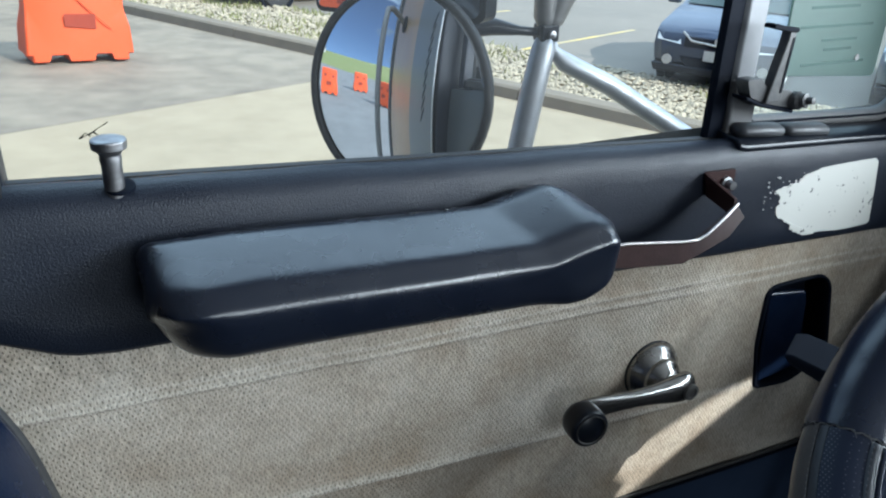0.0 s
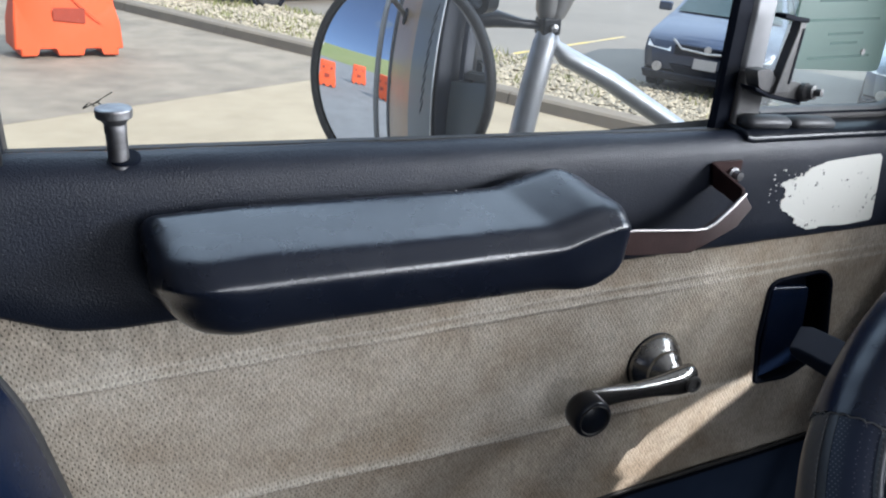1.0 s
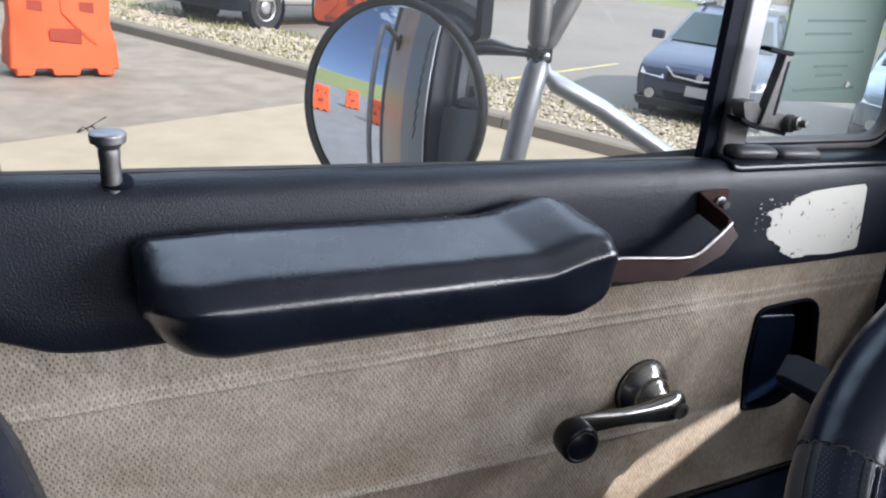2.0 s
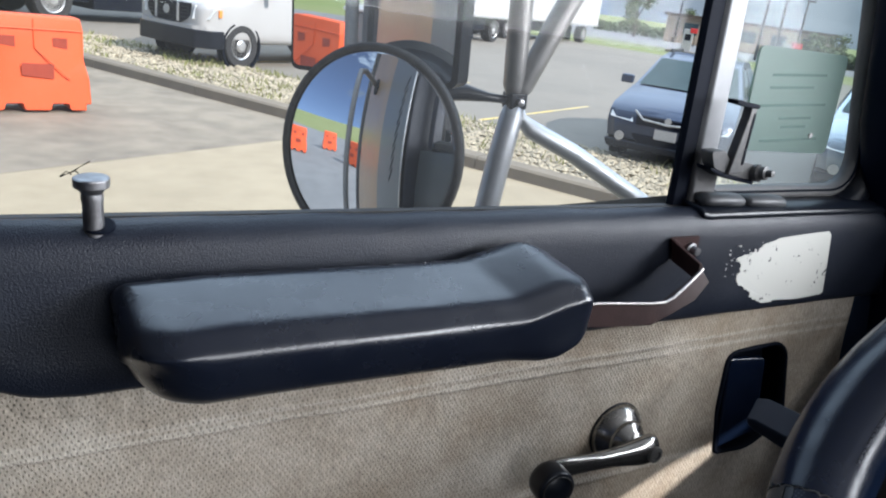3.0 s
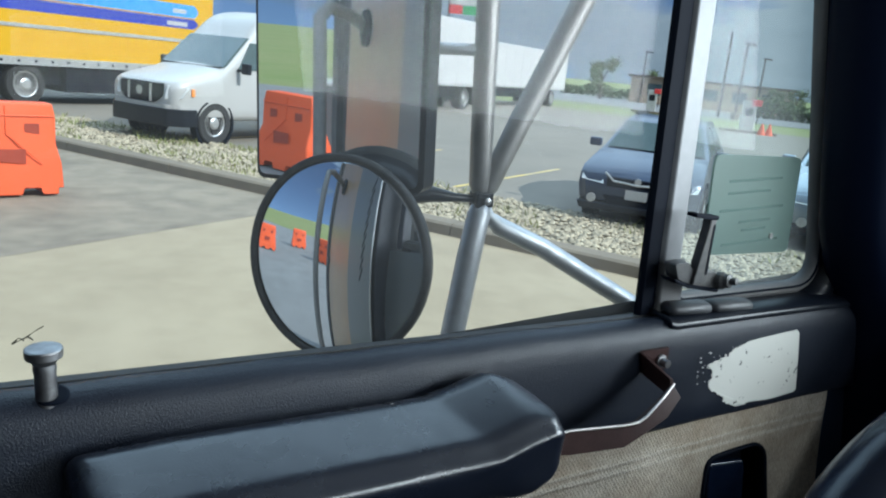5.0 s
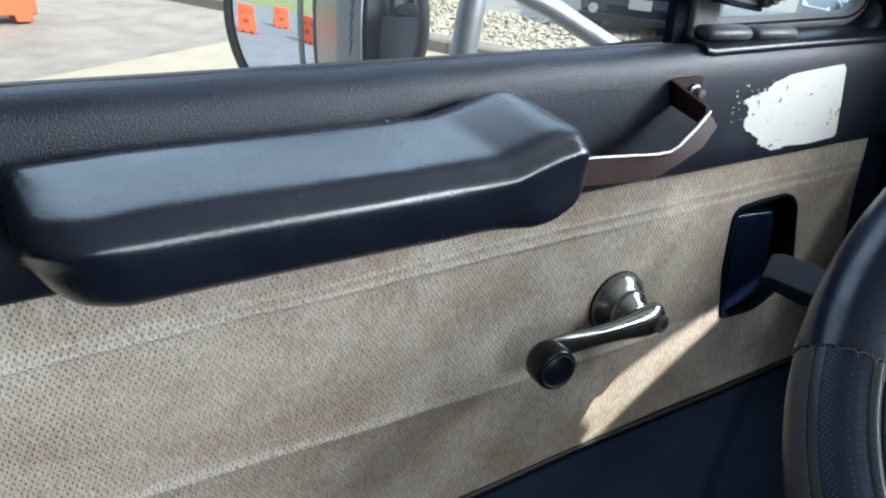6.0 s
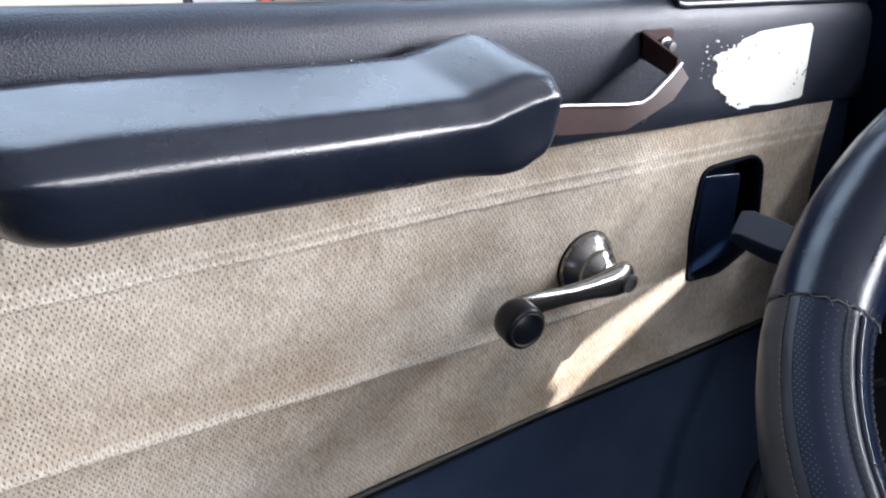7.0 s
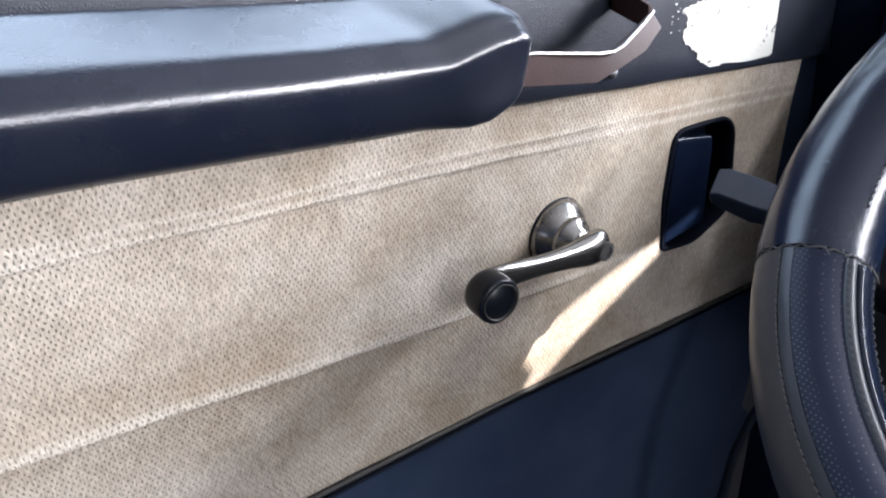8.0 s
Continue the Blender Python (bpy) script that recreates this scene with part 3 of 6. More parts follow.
for x in xs:
    z1, z0 = belt(x), band_low(x)
    prof = [(0.004, z0 - 0.001), (-0.0025, z0), (-0.004, z0 + 0.003), (-0.0025, z0 + 0.02), (-0.0012, z0 + 0.055), (0.0, z1 - 0.024), (0.0012, z1 - 0.014), (0.005, z1 - 0.006), (0.011, z1 - 0.001), (0.018, z1 + 0.0005), (0.027, z1 - 0.0015), (0.033, z1 - 0.004), (0.034, z1 - 0.012)]
    rows.append([(x, y, z + 0.0012 * noise.noise((x * 18, z * 9, 0))) for y, z in prof])
top = part("upper_trim", sheet(rows), "trim", door, "black grained vinyl band", smooth=True)

# cream cloth with two pressed ridges, open at the handle recess
REC = [(0.574, 1.762), (0.644, 1.762), (0.658, 1.750), (0.678, 1.668), (0.630, 1.647), (0.584, 1.652), (0.574, 1.70)]
RECR = rounded(REC, [0.012, 0.010, 0.008, 0.014, 0.012, 0.005, 0.01], 4)


def inside(x, z, poly):
    hit = False
    for (ax, az), (bx, bz) in zip(poly, poly[1:] + poly[:1]):
        if (az > z) != (bz > z) and x < (bx - ax) * (z - az) / (bz - az) + ax:
            hit = not hit
    return hit


def carpet_low(x):
    return lerp(x, [(-0.2, 1.568), (0.234, 1.573), (0.42, 1.572), (0.60, 1.563), (0.76, 1.558)])


bm = bmesh.new()
nx, nz = 300, 260
grid = []
for j in range(nz + 1):
    row = []
    for i in range(nx + 1):
        v = j / nz
        xr = lerp(v, [(0, 0.785), (0.5, 0.755), (1, 0.746)])
        x = -0.06 + (xr + 0.06) * i / nx
        lo, hi = carpet_low(x), max(band_low(x) + 0.004, 1.80)
        z = lo + (hi - lo) * v
        y = 0.002
        for c, amp, x_in, x_end, above, below in ((1.8062 - 0.040 * x, 0.0015, 0.12, 0.62, 0.0045, 0.0022), (1.7995 - 0.045 * x, 0.0021, -0.30, 0.56, 0.0060, 0.0022), (1.7000 - 0.077 * x, 0.0060, -0.30, 0.52, 0.0110, 0.0024)):
            c += 0.0010 * noise.noise((x * 22, 0, c))
            w = above if z > c else below
            y -= amp * math.exp(-((z - c) / w) ** 2) * min(1, max(0, (x_end - x) / 0.2)) * min(1, max(0, (x - x_in) / 0.1))
        y += 0.0016 * noise.noise((x * 18, z * 20, 3)) + 0.0026 * noise.noise((x * 6, z * 7, 7))
        if v > 0.93 and x < 0.06:
            y -= 0.004 * noise.noise((x * 60, z * 60, 1))
        row.append(bm.verts.new((x, y, z)))
    grid.append(row)
for j in range(nz):
    for i in range(nx):
        q = (grid[j][i], grid[j][i + 1], grid[j + 1][i + 1], grid[j + 1][i])
        c = sum((p.co for p in q), Vector()) / 4
        if not inside(c.x, c.z, RECR):
            bm.faces.new(q)
bmesh.ops.delete(bm, geom=[v for v in bm.verts if not v.link_faces], context="VERTS")
part("cloth_panel", bm, "cloth", door, "soiled cream woven cloth lining", smooth=True)

# dark lining below the cloth
rows = []
for j in range(20):
    v = j / 19
    rows.append([(x, 0.004 + 0.006 * noise.noise((x * 4, v * 3, 2)) * v - 0.012 * v * v, carpet_low(x) + 0.001 - v * 0.55) for x in [-0.12 + 0.95 * i / 40 for i in range(41)]])
part("lower_panel", sheet(rows), "navy", door, "very dark navy lower door lining", smooth=True)
part("lower_lip", tube([(x, -0.0005, carpet_low(x) + 0.0005) for x in [-0.12 + 0.9 * i / 40 for i in range(41)]], 0.0022, 8), "rubber", door, smooth=True)
part("lower_bead", tube([(x, 0.0012, carpet_low(x) - 0.0075) for x in [-0.12 + 0.9 * i / 40 for i in range(41)]], 0.0015, 8), "slot", door, smooth=True)
# solid navy wedge, its dark tone standing in for the front gap's shade
part("front_gap_shade", loft([[(0.752, 0.012, 1.5), (0.83, -0.004, 1.5), (0.83, 0.03, 1.5)], [(0.735, 0.012, 1.70), (0.83, -0.004, 1.70), (0.83, 0.03, 1.70)], [(0.748, 0.012, 1.80), (0.83, -0.004, 1.80), (0.83, 0.03, 1.80)]]), "navy", door)

# steel board behind the lining, and the outer skin
part("inner_board", boxed(-0.12, 0.86, 0.0325, 0.0355, 1.0, 1.868), "dark", door)
part("outer_skin", sheet([[(x, 0.10 - 0.02 * ((z - 1.55) / 0.4) ** 2, z) for z in (1.0, 1.2, 1.4, 1.6, 1.75, 1.85, 1.895)] for x in (-0.05, 0.4, 0.83)]), "dimgrey", door, smooth=True)
part("outer_ledge", boxed(-0.05, 0.83, 0.05, 0.085, 1.875, 1.885), "dimgrey", door)

# window sill strips, glass, frame
part("sill_strip", loft([[(x, 0.028, belt(x) - 0.001), (x, 0.039, belt(x) - 0.0022), (x, 0.039, belt(x) - 0.03), (x, 0.028, belt(x) - 0.03)] for x in (-0.03, 0.2, 0.506)]), "rubber", door, "black rubber window sill strip")
part("outer_strip", loft([[(x, 0.047, belt(x) - 0.0068), (x, 0.058, belt(x) - 0.010), (x, 0.058, belt(x) - 0.03), (x, 0.047, belt(x) - 0.03)] for x in (0.004, 0.2, 0.506)]), "rubber", door)
pane = part("window_glass", loft([[(-0.03, 0.0415, 1.87), (0.515, 0.0415, 1.87), (0.515, 0.0445, 1.87), (-0.03, 0.0445, 1.87)], [(-0.03, 0.0415, 2.5), (0.515, 0.0415, 2.5), (0.515, 0.0445, 2.5), (-0.03, 0.0445, 2.5)]]), "pane", door, "clear window glass wound up")
pane.visible_shadow = False
part("rear_frame", boxed(-0.045, -0.010, 0.02, 0.06, 1.90, 2.5), "trim", door, bevel=0.004)
part("header_frame", boxed(-0.045, 0.83, 0.02, 0.06, 2.47, 2.53), "trim", door, bevel=0.004)

# vent window: post, seal, pane, latch
def post(x, z):
    return x + 0.025 * (z - 1.9)


part("post_channel", loft([[(post(0.4945, z), 0.033, z), (post(0.4965, z), 0.030, z), (post(0.5105, z), 0.030, z), (post(0.5105, z), 0.0365, z), (post(0.4945, z), 0.0365, z)] for z in (1.88, 2.2, 2.48)]), "slot", door, "black rubber glass channel")
part("vent_post", loft([[(post(0.511, z), 0.031, z), (post(0.514, z), 0.027, z), (post(0.533, z), 0.027, z), (post(0.537, z), 0.031, z), (post(0.537, z), 0.039, z), (post(0.511, z), 0.039, z)] for z in (1.893, 2.2, 2.48)]), "satin", door, "satin metal vent window post", bevel=0.0015)
part("post_foot", loft([[(post(0.511, z), 0.024, z), (post(0.538, z), 0.024, z), (post(0.538, z), 0.03, z), (post(0.510, z), 0.03, z)] for z in (1.893, 1.905, 1.952)]), "greyrub", door, bevel=0.002)
VG = [(0.542, 1.917), (0.740, 1.907), (0.679, 2.20), (0.625, 2.46), (0.556, 2.46)]
vg = rounded(VG, [0.006, 0.036, 0.002, 0.02, 0.01], 8)


def grown(poly, d):
    c = Vector((sum(p[0] for p in poly) / len(poly), sum(p[1] for p in poly) / len(poly)))
    res = []
    k = len(poly)
    for i in range(k):
        t = (Vector(poly[(i + 1) % k]) - Vector(poly[i - 1]))
        nrm = Vector((t.y, -t.x)).normalized() if t.length > 1e-9 else Vector((0, 0))
        if nrm.dot(Vector(poly[i]) - c) < 0:
            nrm = -nrm
        res.append(tuple(Vector(poly[i]) + nrm * d))
    return res


def hoop(poly, offs, ys, least=-9.0):
    """A frame whose section steps through (grow, y) pairs; it stops at x = least."""
    return loft([[(max(u, post(least, v)), y, v) for u, v in grown(poly, o)] for o, y in zip(offs, ys)], caps=False, closed=True)


def swept(poly, offs, ys):
    """The same section swept along the outline, open at the post."""
    outs = [grown(poly, o)[4:-4] for o in offs]
    return loft([[(o[i][0], y, o[i][1]) for o, y in zip(outs, ys)] for i in range(len(outs[0]))])


part("vent_seal", swept(vg, [0.0, 0.003, 0.011, 0.011, 0.0], [0.036, 0.028, 0.031, 0.0418, 0.0418]), "greyrub", door, "grey weathered vent window seal", smooth=True)
part("seal_lip", tube([(u, 0.0285, v) for u, v in grown(vg, 0.0035)[4:-4]], 0.0012, 6), "slot", door, smooth=True)
part("vent_frame", swept(vg, [0.0115, 0.016, 0.030, 0.040, 0.040, 0.0115], [0.034, 0.022, 0.017, 0.022, 0.046, 0.046]), "plastic", door, "grey-black vent window frame", smooth=True)
vp = part("vent_glass", prism(grown(vg, 0.002), 0.042, 0.045, lambda u, v, w: (u, w, v)), "tinted", door, "clear vent window glass")
vp.visible_shadow = False
part("vent_ledge", loft([[(x, 0.003, z - 0.002), (x, 0.003, z + 0.0025), (x, 0.009, z + 0.0065), (x, 0.034, z + 0.009), (x, 0.034, z - 0.004)] for x, z in ((0.5065, 1.9025), (0.515, 1.9000), (0.62, 1.8945), (0.80, 1.884))]), "plastic", door, bevel=0.002)
for a, b in ((0.5125, 0.5635), (0.566, 0.619)):
    zz = lambda x: 1.9275 - 0.095 * (x - 0.51)
    rings = []
    for x, s in ((a, 0.45), (a + 0.0015, 0.75), (a + 0.005, 1.0), (b - 0.005, 1.0), (b - 0.0015, 0.75), (b, 0.45)):
        rings.append([(x, 0.0175 - 0.0105 * s * math.cos(w), zz(x) - 0.0140 + 0.0058 * s * math.sin(w)) for w in (2 * math.pi * k / 16 for k in range(16))])
    part("vent_pad", loft(rings), "vinylpad", door, "grey moulded pad", smooth=True)

latch = part("vent_latch", prism(rounded([(0.500, 1.9575), (0.5165, 1.9575), (0.521, 1.951), (0.5365, 1.9475), (0.5505, 1.9455), (0.560, 1.938), (0.557, 1.930), (0.522, 1.9375), (0.506, 1.9435)], 0.003, 3), -0.006, 0.007, lambda u, v, w: (u, 0.008 + w, v)), "oldsteel", door, "dark worn vent latch", bevel=0.002)
part("under_plate", prism([(0.501, 1.9450), (0.522, 1.9375), (0.557, 1.9300), (0.556, 1.9265), (0.520, 1.9345), (0.503, 1.9415)], -0.0065, 0.010, lambda u, v, w: (u, 0.008 + w, v)), "slot", latch, bevel=0.001)
part("lever", loft([[(a, -0.0015, z), (b, -0.0015, z), (b, 0.0075, z), (a, 0.0075, z)] for a, b, z in ((0.5200, 0.5365, 1.9385), (0.5255, 0.5375, 1.962), (0.5315, 0.5392, 1.985), (0.5325, 0.5398, 1.9945))]), "oldsteel", latch, "dark grey latch lever", bevel=0.0012)
part("lever_groove", loft([[(x - 0.0010, -0.0021, z), (x + 0.0010, -0.0021, z), (x + 0.0010, 0.001, z), (x - 0.0010, 0.001, z)] for x, z in ((0.5335, 1.946), (0.5352, 1.966), (0.5372, 1.988))]), "slot", latch)
part("lever_tip", loft([[(x, -0.003, z0), (x, 0.008, z0), (x, 0.008, z1), (x, -0.003, z1)] for x, z0, z1 in ((0.5125, 1.9962, 1.9992), (0.5165, 1.9955, 1.9995), (0.526, 1.9935, 1.9972), (0.5402, 1.9920, 1.9955))]), "slot", latch, bevel=0.001)
part("nut", turned([(0.0075, 0), (0.0075, 0.005), (0.0058, 0.007), (0.0058, 0.011), (0.0030, 0.012), (0.0030, 0.017), (0, 0.0175)], pose(0.556, 0.003, 1.9370, 75, 50, 0), 14), "oldsteel", latch, "worn steel pivot nut", smooth=False)

# green film label on the vent glass
part("film_label", prism(rounded([(0.578, 2.0395), (0.7005, 2.032), (0.6995, 1.939), (0.577, 1.948)], 0.008, 5), 0.0395, 0.0415, lambda u, v, w: (u, w, v)), "green", door, "faded green film label on the vent glass")
for u, v, w in ((0.60, 2.014, 0.075), (0.60, 2.003, 0.06), (0.592, 1.987, 0.09), (0.62, 1.975, 0.045), (0.625, 1.967, 0.035), (0.60, 1.955, 0.08)):
    part("print_line", boxed(u, u + w, 0.0391, 0.0394, v - 0.0012, v + 0.0012), "greenbar", door)
part("label_hole", turned([(0.0028, 0), (0.0028, 0.001)], pose(0.670, 0.0392, 1.958, 90, 0, 0), 14), "white", door)

# lock plunger in its hole
PLX, PLY = 0.0435, 0.0105
part("plunger_hole", turned([(0.0082, -0.0008), (0.0082, 0.0004), (0.0070, 0.0008), (0.0, 0.0006)], pose(PLX + 0.003, PLY + 0.0002, belt(PLX) - 0.0010, 16, 0, 0), 24), "slot", door)
lockp = part("lock_plunger", turned([(0.0054, -0.003), (0.0054, 0.022), (0.0058, 0.0255), (0.0056, 0.0285), (0.0075, 0.0310), (0.0092, 0.0318), (0.0094, 0.0362), (0.0088, 0.0370), (0.003, 0.0374), (0, 0.0374)], pose(PLX, PLY, 1.9236, 2, 1, 0), 24), "steel", door, "dull steel lock plunger pulled up", smooth=False, bevel=0.0006)

# armrest: a long pad that climbs in one slanting facet to a blunt raised end
TOP = [(0.04, 1.908), (0.07, 1.909), (0.10, 1.9085), (0.16, 1.905), (0.225, 1.9010), (0.345, 1.8960)]
RID = [(0.04, 1.886), (0.084, 1.886), (0.145, 1.8828), (0.20, 1.8792), (0.26, 1.8762), (0.345, 1.8722)]
BOT = [(0.04, 1.858), (0.06, 1.8525), (0.085, 1.8488), (0.13, 1.847), (0.19, 1.8435), (0.25, 1.8398), (0.275, 1.8388), (0.300, 1.8372), (0.312, 1.8390), (0.326, 1.8450), (0.3375, 1.854)]
AL, AR, AD = 0.0475, 0.3375, 0.0730


def ease(t):
    t = max(0.0, min(1.0, t))
    return t * t * (3 - 2 * t)


def climb(x, y):
    """Height of the raised end over the pad at x along it and y in front of the door."""
    k = min(1.0, max(0.0, -y / AD))
    x0, run, high = 0.258 + 0.022 * k, 0.047 - 0.004 * k, 0.0104 + 0.0016 * k
    u = (x - x0) / run
    soft = 0.13                                              # the facet is plane, its two creases soft
    ramp = lambda w: soft * math.log1p(math.exp(max(-30.0, min(30.0, w / soft * 3)))) / 3
    return high * (ramp(u) - ramp(u - 1)) - 0.015 * ease((x - 0.304) / 0.036) * (1 - 0.75 * k)


def chaikin(pts, times=2):
    for _ in range(times):
        res = [pts[0]]
        for p, q in zip(pts, pts[1:]):
            res += [tuple(a * 0.75 + b * 0.25 for a, b in zip(p, q)), tuple(a * 0.25 + b * 0.75 for a, b in zip(p, q))]
        pts = res + [pts[-1]]
    return pts


def corner(x, r_left, r_right):
    """How far a rounded end draws in at x."""
    res = 0.0
    for gone, r in ((x - AL, r_left), (AR - x, r_right)):
        if gone < r:
            res = max(res, r * (1 - math.sqrt(max(0.0, 1 - (1 - gone / r) ** 2))))
    return res


xs_arm = [AL + 0.048 * (1 - math.cos(math.pi / 2 * i / 24)) for i in range(25)] + [0.098 + 0.222 * i / 56 for i in range(56)] + [AR - 0.019 * math.cos(math.pi / 2 * i / 12) for i in range(13)]
rings = []
for x in xs_arm:
    t, r, b = (lerp(x, k) for k in (TOP, RID, BOT))
    ct, cf, cb = corner(x, 0.010, 0.006), corner(x, 0.030, 0.014), corner(x, 0.024, 0.004)
    t, b, d = t - ct, b + cb, AD - cf + 0.0025 * ease((x - 0.24) / 0.05)
    r -= 0.6 * ct
    low = AD - max(cf, corner(x, 0.042, 0.014))              # the front wraps round the rear end in a wide curve
    end = ease((x - 0.27) / 0.05)
    fall = lambda y: t - 0.0126 * max(0.0, (y - 0.020) / 0.044) ** 1.14      # nearly flat, then a quick shoulder
    k = d / AD
    sec = [(0.004, t - 0.018), (-0.0005, t - 0.012), (-0.005 * k, t - 0.0060), (-0.0105 * k, t - 0.0030), (-0.0165 * k, t - 0.0010)]
    sec += [(-y * k, fall(y)) for y in (0.0225, 0.028, 0.034, 0.043, 0.053, 0.0625)]
    sec += [(-0.0676 * k, r + 0.0056), (-d + 0.0018, r + 0.0022), (-d + 0.0005, r - 0.0006), (-(d + low) / 2, r - 0.0042), (-low + 0.0010, r - 0.010), (-low + 0.0052 - 0.004 * end, (r + b) / 2 - 0.004), (-low + 0.0105 - 0.008 * end, b + 0.0050), (-low + 0.018 - 0.010 * end, b + 0.0008), (-min(0.036, low - 0.016), b), (0.004, b + 0.006)]
    ring = []
    for y, z in chaikin(sec):
        part_up = ease((z - (r - 0.012)) / 0.010)
        ring.append((x, y, z + part_up * climb(x, y) + (0.00012 + 0.0007 * ease((x - 0.312) / 0.012)) * noise.noise((x * 95, y * 90, z * 60))))
    rings.append(ring)
part("armrest", loft(rings), "arm", door, "shiny black padded vinyl armrest", smooth=True)
for u, v, w in ((0.208, 1.9012, -0.020), (0.2135, 1.9003, -0.016), (0.234, 1.9002, -0.018)):
    part("speck", turned([(0.0005, 0), (0, 0.0006)], pose(u, w, v, 20, 0, 0), 6), "white", door)

# bent grab bracket between armrest and screw
def strap(path, thick=0.0028):
    """A flat bent strip: centre, width direction and half width at each bend."""
    rings = []
    for c, wdir, hw, nrm in path:
        c, wdir, nrm = Vector(c), Vector(wdir).normalized() * hw, Vector(nrm).normalized() * thick / 2
        rings.append([c - wdir - nrm, c + wdir - nrm, c + wdir + nrm, c - wdir + nrm])
    return loft(rings)


brk = part("grab_bracket", strap([((0.326, -0.040, 1.860), (0, 0.1, 1), 0.0085, (0, -1, 0)), ((0.36, -0.046, 1.8555), (0, 0.1, 1), 0.0085, (0, -1, 0)), ((0.410, -0.047, 1.8495), (0, 0.25, 1), 0.0082, (0.1, -1, 0.1)), ((0.424, -0.0465, 1.8510), (-0.1, 0.3, 1), 0.0060, (0.2, -1, 0.2)), ((0.433, -0.0455, 1.8535), (-0.2, 0.4, 1), 0.0062, (0.35, -0.95, 0.2)), ((0.452, -0.044, 1.8605), (-0.35, 0.45, 1), 0.0072, (0.5, -0.9, 0.2)), ((0.4695, -0.040, 1.8695), (-0.35, 0.6, 0.8), 0.0052, (0.9, -0.6, 0.1)), ((0.4705, -0.036, 1.8700), (-0.1, 0.2, 1), 0.0080, (1, 0.0, 0)), ((0.4695, -0.0035, 1.8790), (-0.15, 0.2, 1), 0.0100, (1, 0.1, 0)), ((0.4715, -0.0022, 1.8795), (0, 0, 1), 0.0095, (0.1, -1, 0)), ((0.4990, -0.0020, 1.8785), (0, 0, 1), 0.0090, (0, -1, 0))]), "rusty", door, "bent brown metal grab bracket", bevel=0.0008)
part("bracket_edge", tube([(0.338, -0.0465, 1.8657), (0.36, -0.0465, 1.8650), (0.410, -0.0485, 1.8585), (0.424, -0.0483, 1.8577), (0.433, -0.0475, 1.8600), (0.452, -0.0435, 1.8683), (0.4705, -0.037, 1.8745)], 0.0011, 6), "edge", brk, "worn bright edge")
part("screw", turned([(0.0058, 0), (0.0058, 0.0035), (0.0036, 0.004), (0.0036, 0.0100), (0, 0.0103)], pose(0.489, -0.0028, 1.8780, 90, 0, 0), 8), "steel", brk, "steel hex screw")
part("screw", turned([(0.0042, 0), (0.004, 0.003), (0.002, 0.0045), (0, 0.0048)], pose(0.4784, -0.0030, 1.8267, 90, 0, 0), 10), "steel", brk)

# flaked white label on the vinyl band
edge_pts = [(0.5927, 1.872), (0.6058, 1.8745), (0.640, 1.8750), (0.6745, 1.8745), (0.6785, 1.871), (0.6835, 1.8127), (0.680, 1.8105), (0.6296, 1.8105), (0.5992, 1.8115), (0.5866, 1.8174), (0.5757, 1.8226), (0.5761, 1.8279), (0.5641, 1.833), (0.5556, 1.8385), (0.5549, 1.845), (0.5591, 1.8487), (0.5585, 1.8552), (0.552, 1.8609), (0.5643, 1.8642), (0.5777, 1.865), (0.5859, 1.8713)]
fine = []
for i, (a, b) in enumerate(zip(edge_pts, edge_pts[1:] + edge_pts[:1])):
    torn = i >= 8 or i == 0
    for j in range(5 if torn else 2):
        t = j / (5 if torn else 2)
        k = 0.0011 if torn else 0.0002
        fine.append((a[0] + (b[0] - a[0]) * t + ragged(k), a[1] + (b[1] - a[1]) * t + ragged(k)))
lab = part("white_label", prism(fine, -0.0049, -0.0041, lambda u, v, w: (u, w + 0.0012 + 0.0028 * max(0, min(1, (v - 1.825) / 0.05)), v)), "label", door, "peeling white label, its print gone")
for i in range(26):
    u, v = 0.560 + ragged(0.022), 1.860 + ragged(0.014)
    if not inside(u, v, fine):
        s = random.uniform(0.0005, 0.0015)
        part("label_scrap", prism([(u + s * math.cos(a) * random.uniform(0.5, 1.3), v + s * math.sin(a) * random.uniform(0.4, 1)) for a in (0, 1, 2, 3, 4, 5)], -0.0026, -0.0022, lambda u, v, w: (u, w, v)), "label", door)

# inner handle recess
recess = part("handle_recess", hoop(RECR, [0.0025, 0.0018, -0.0004, -0.0014, -0.0014, 0.002], [0.003, 0.0004, -0.0002, 0.002, 0.030, 0.030]), "slot", door, "black plastic handle recess", smooth=True)
part("recess_floor", prism(grown(RECR, -0.002), 0.0285, 0.031, lambda u, v, w: (u, w, v)), "slot", recess)
part("handle_plate", loft([[(0.5785, 0.0015, 1.756), (0.622, -0.0035, 1.7515), (0.622, 0.006, 1.7515), (0.5785, 0.010, 1.756)], [(0.5780, 0.0015, 1.744), (0.625, -0.0035, 1.739), (0.625, 0.006, 1.739), (0.5780, 0.010, 1.744)], [(0.586, 0.002, 1.6555), (0.636, -0.002, 1.666), (0.636, 0.008, 1.666), (0.586, 0.012, 1.6555)]]), "leather", recess, "smooth black release plate", bevel=0.003)

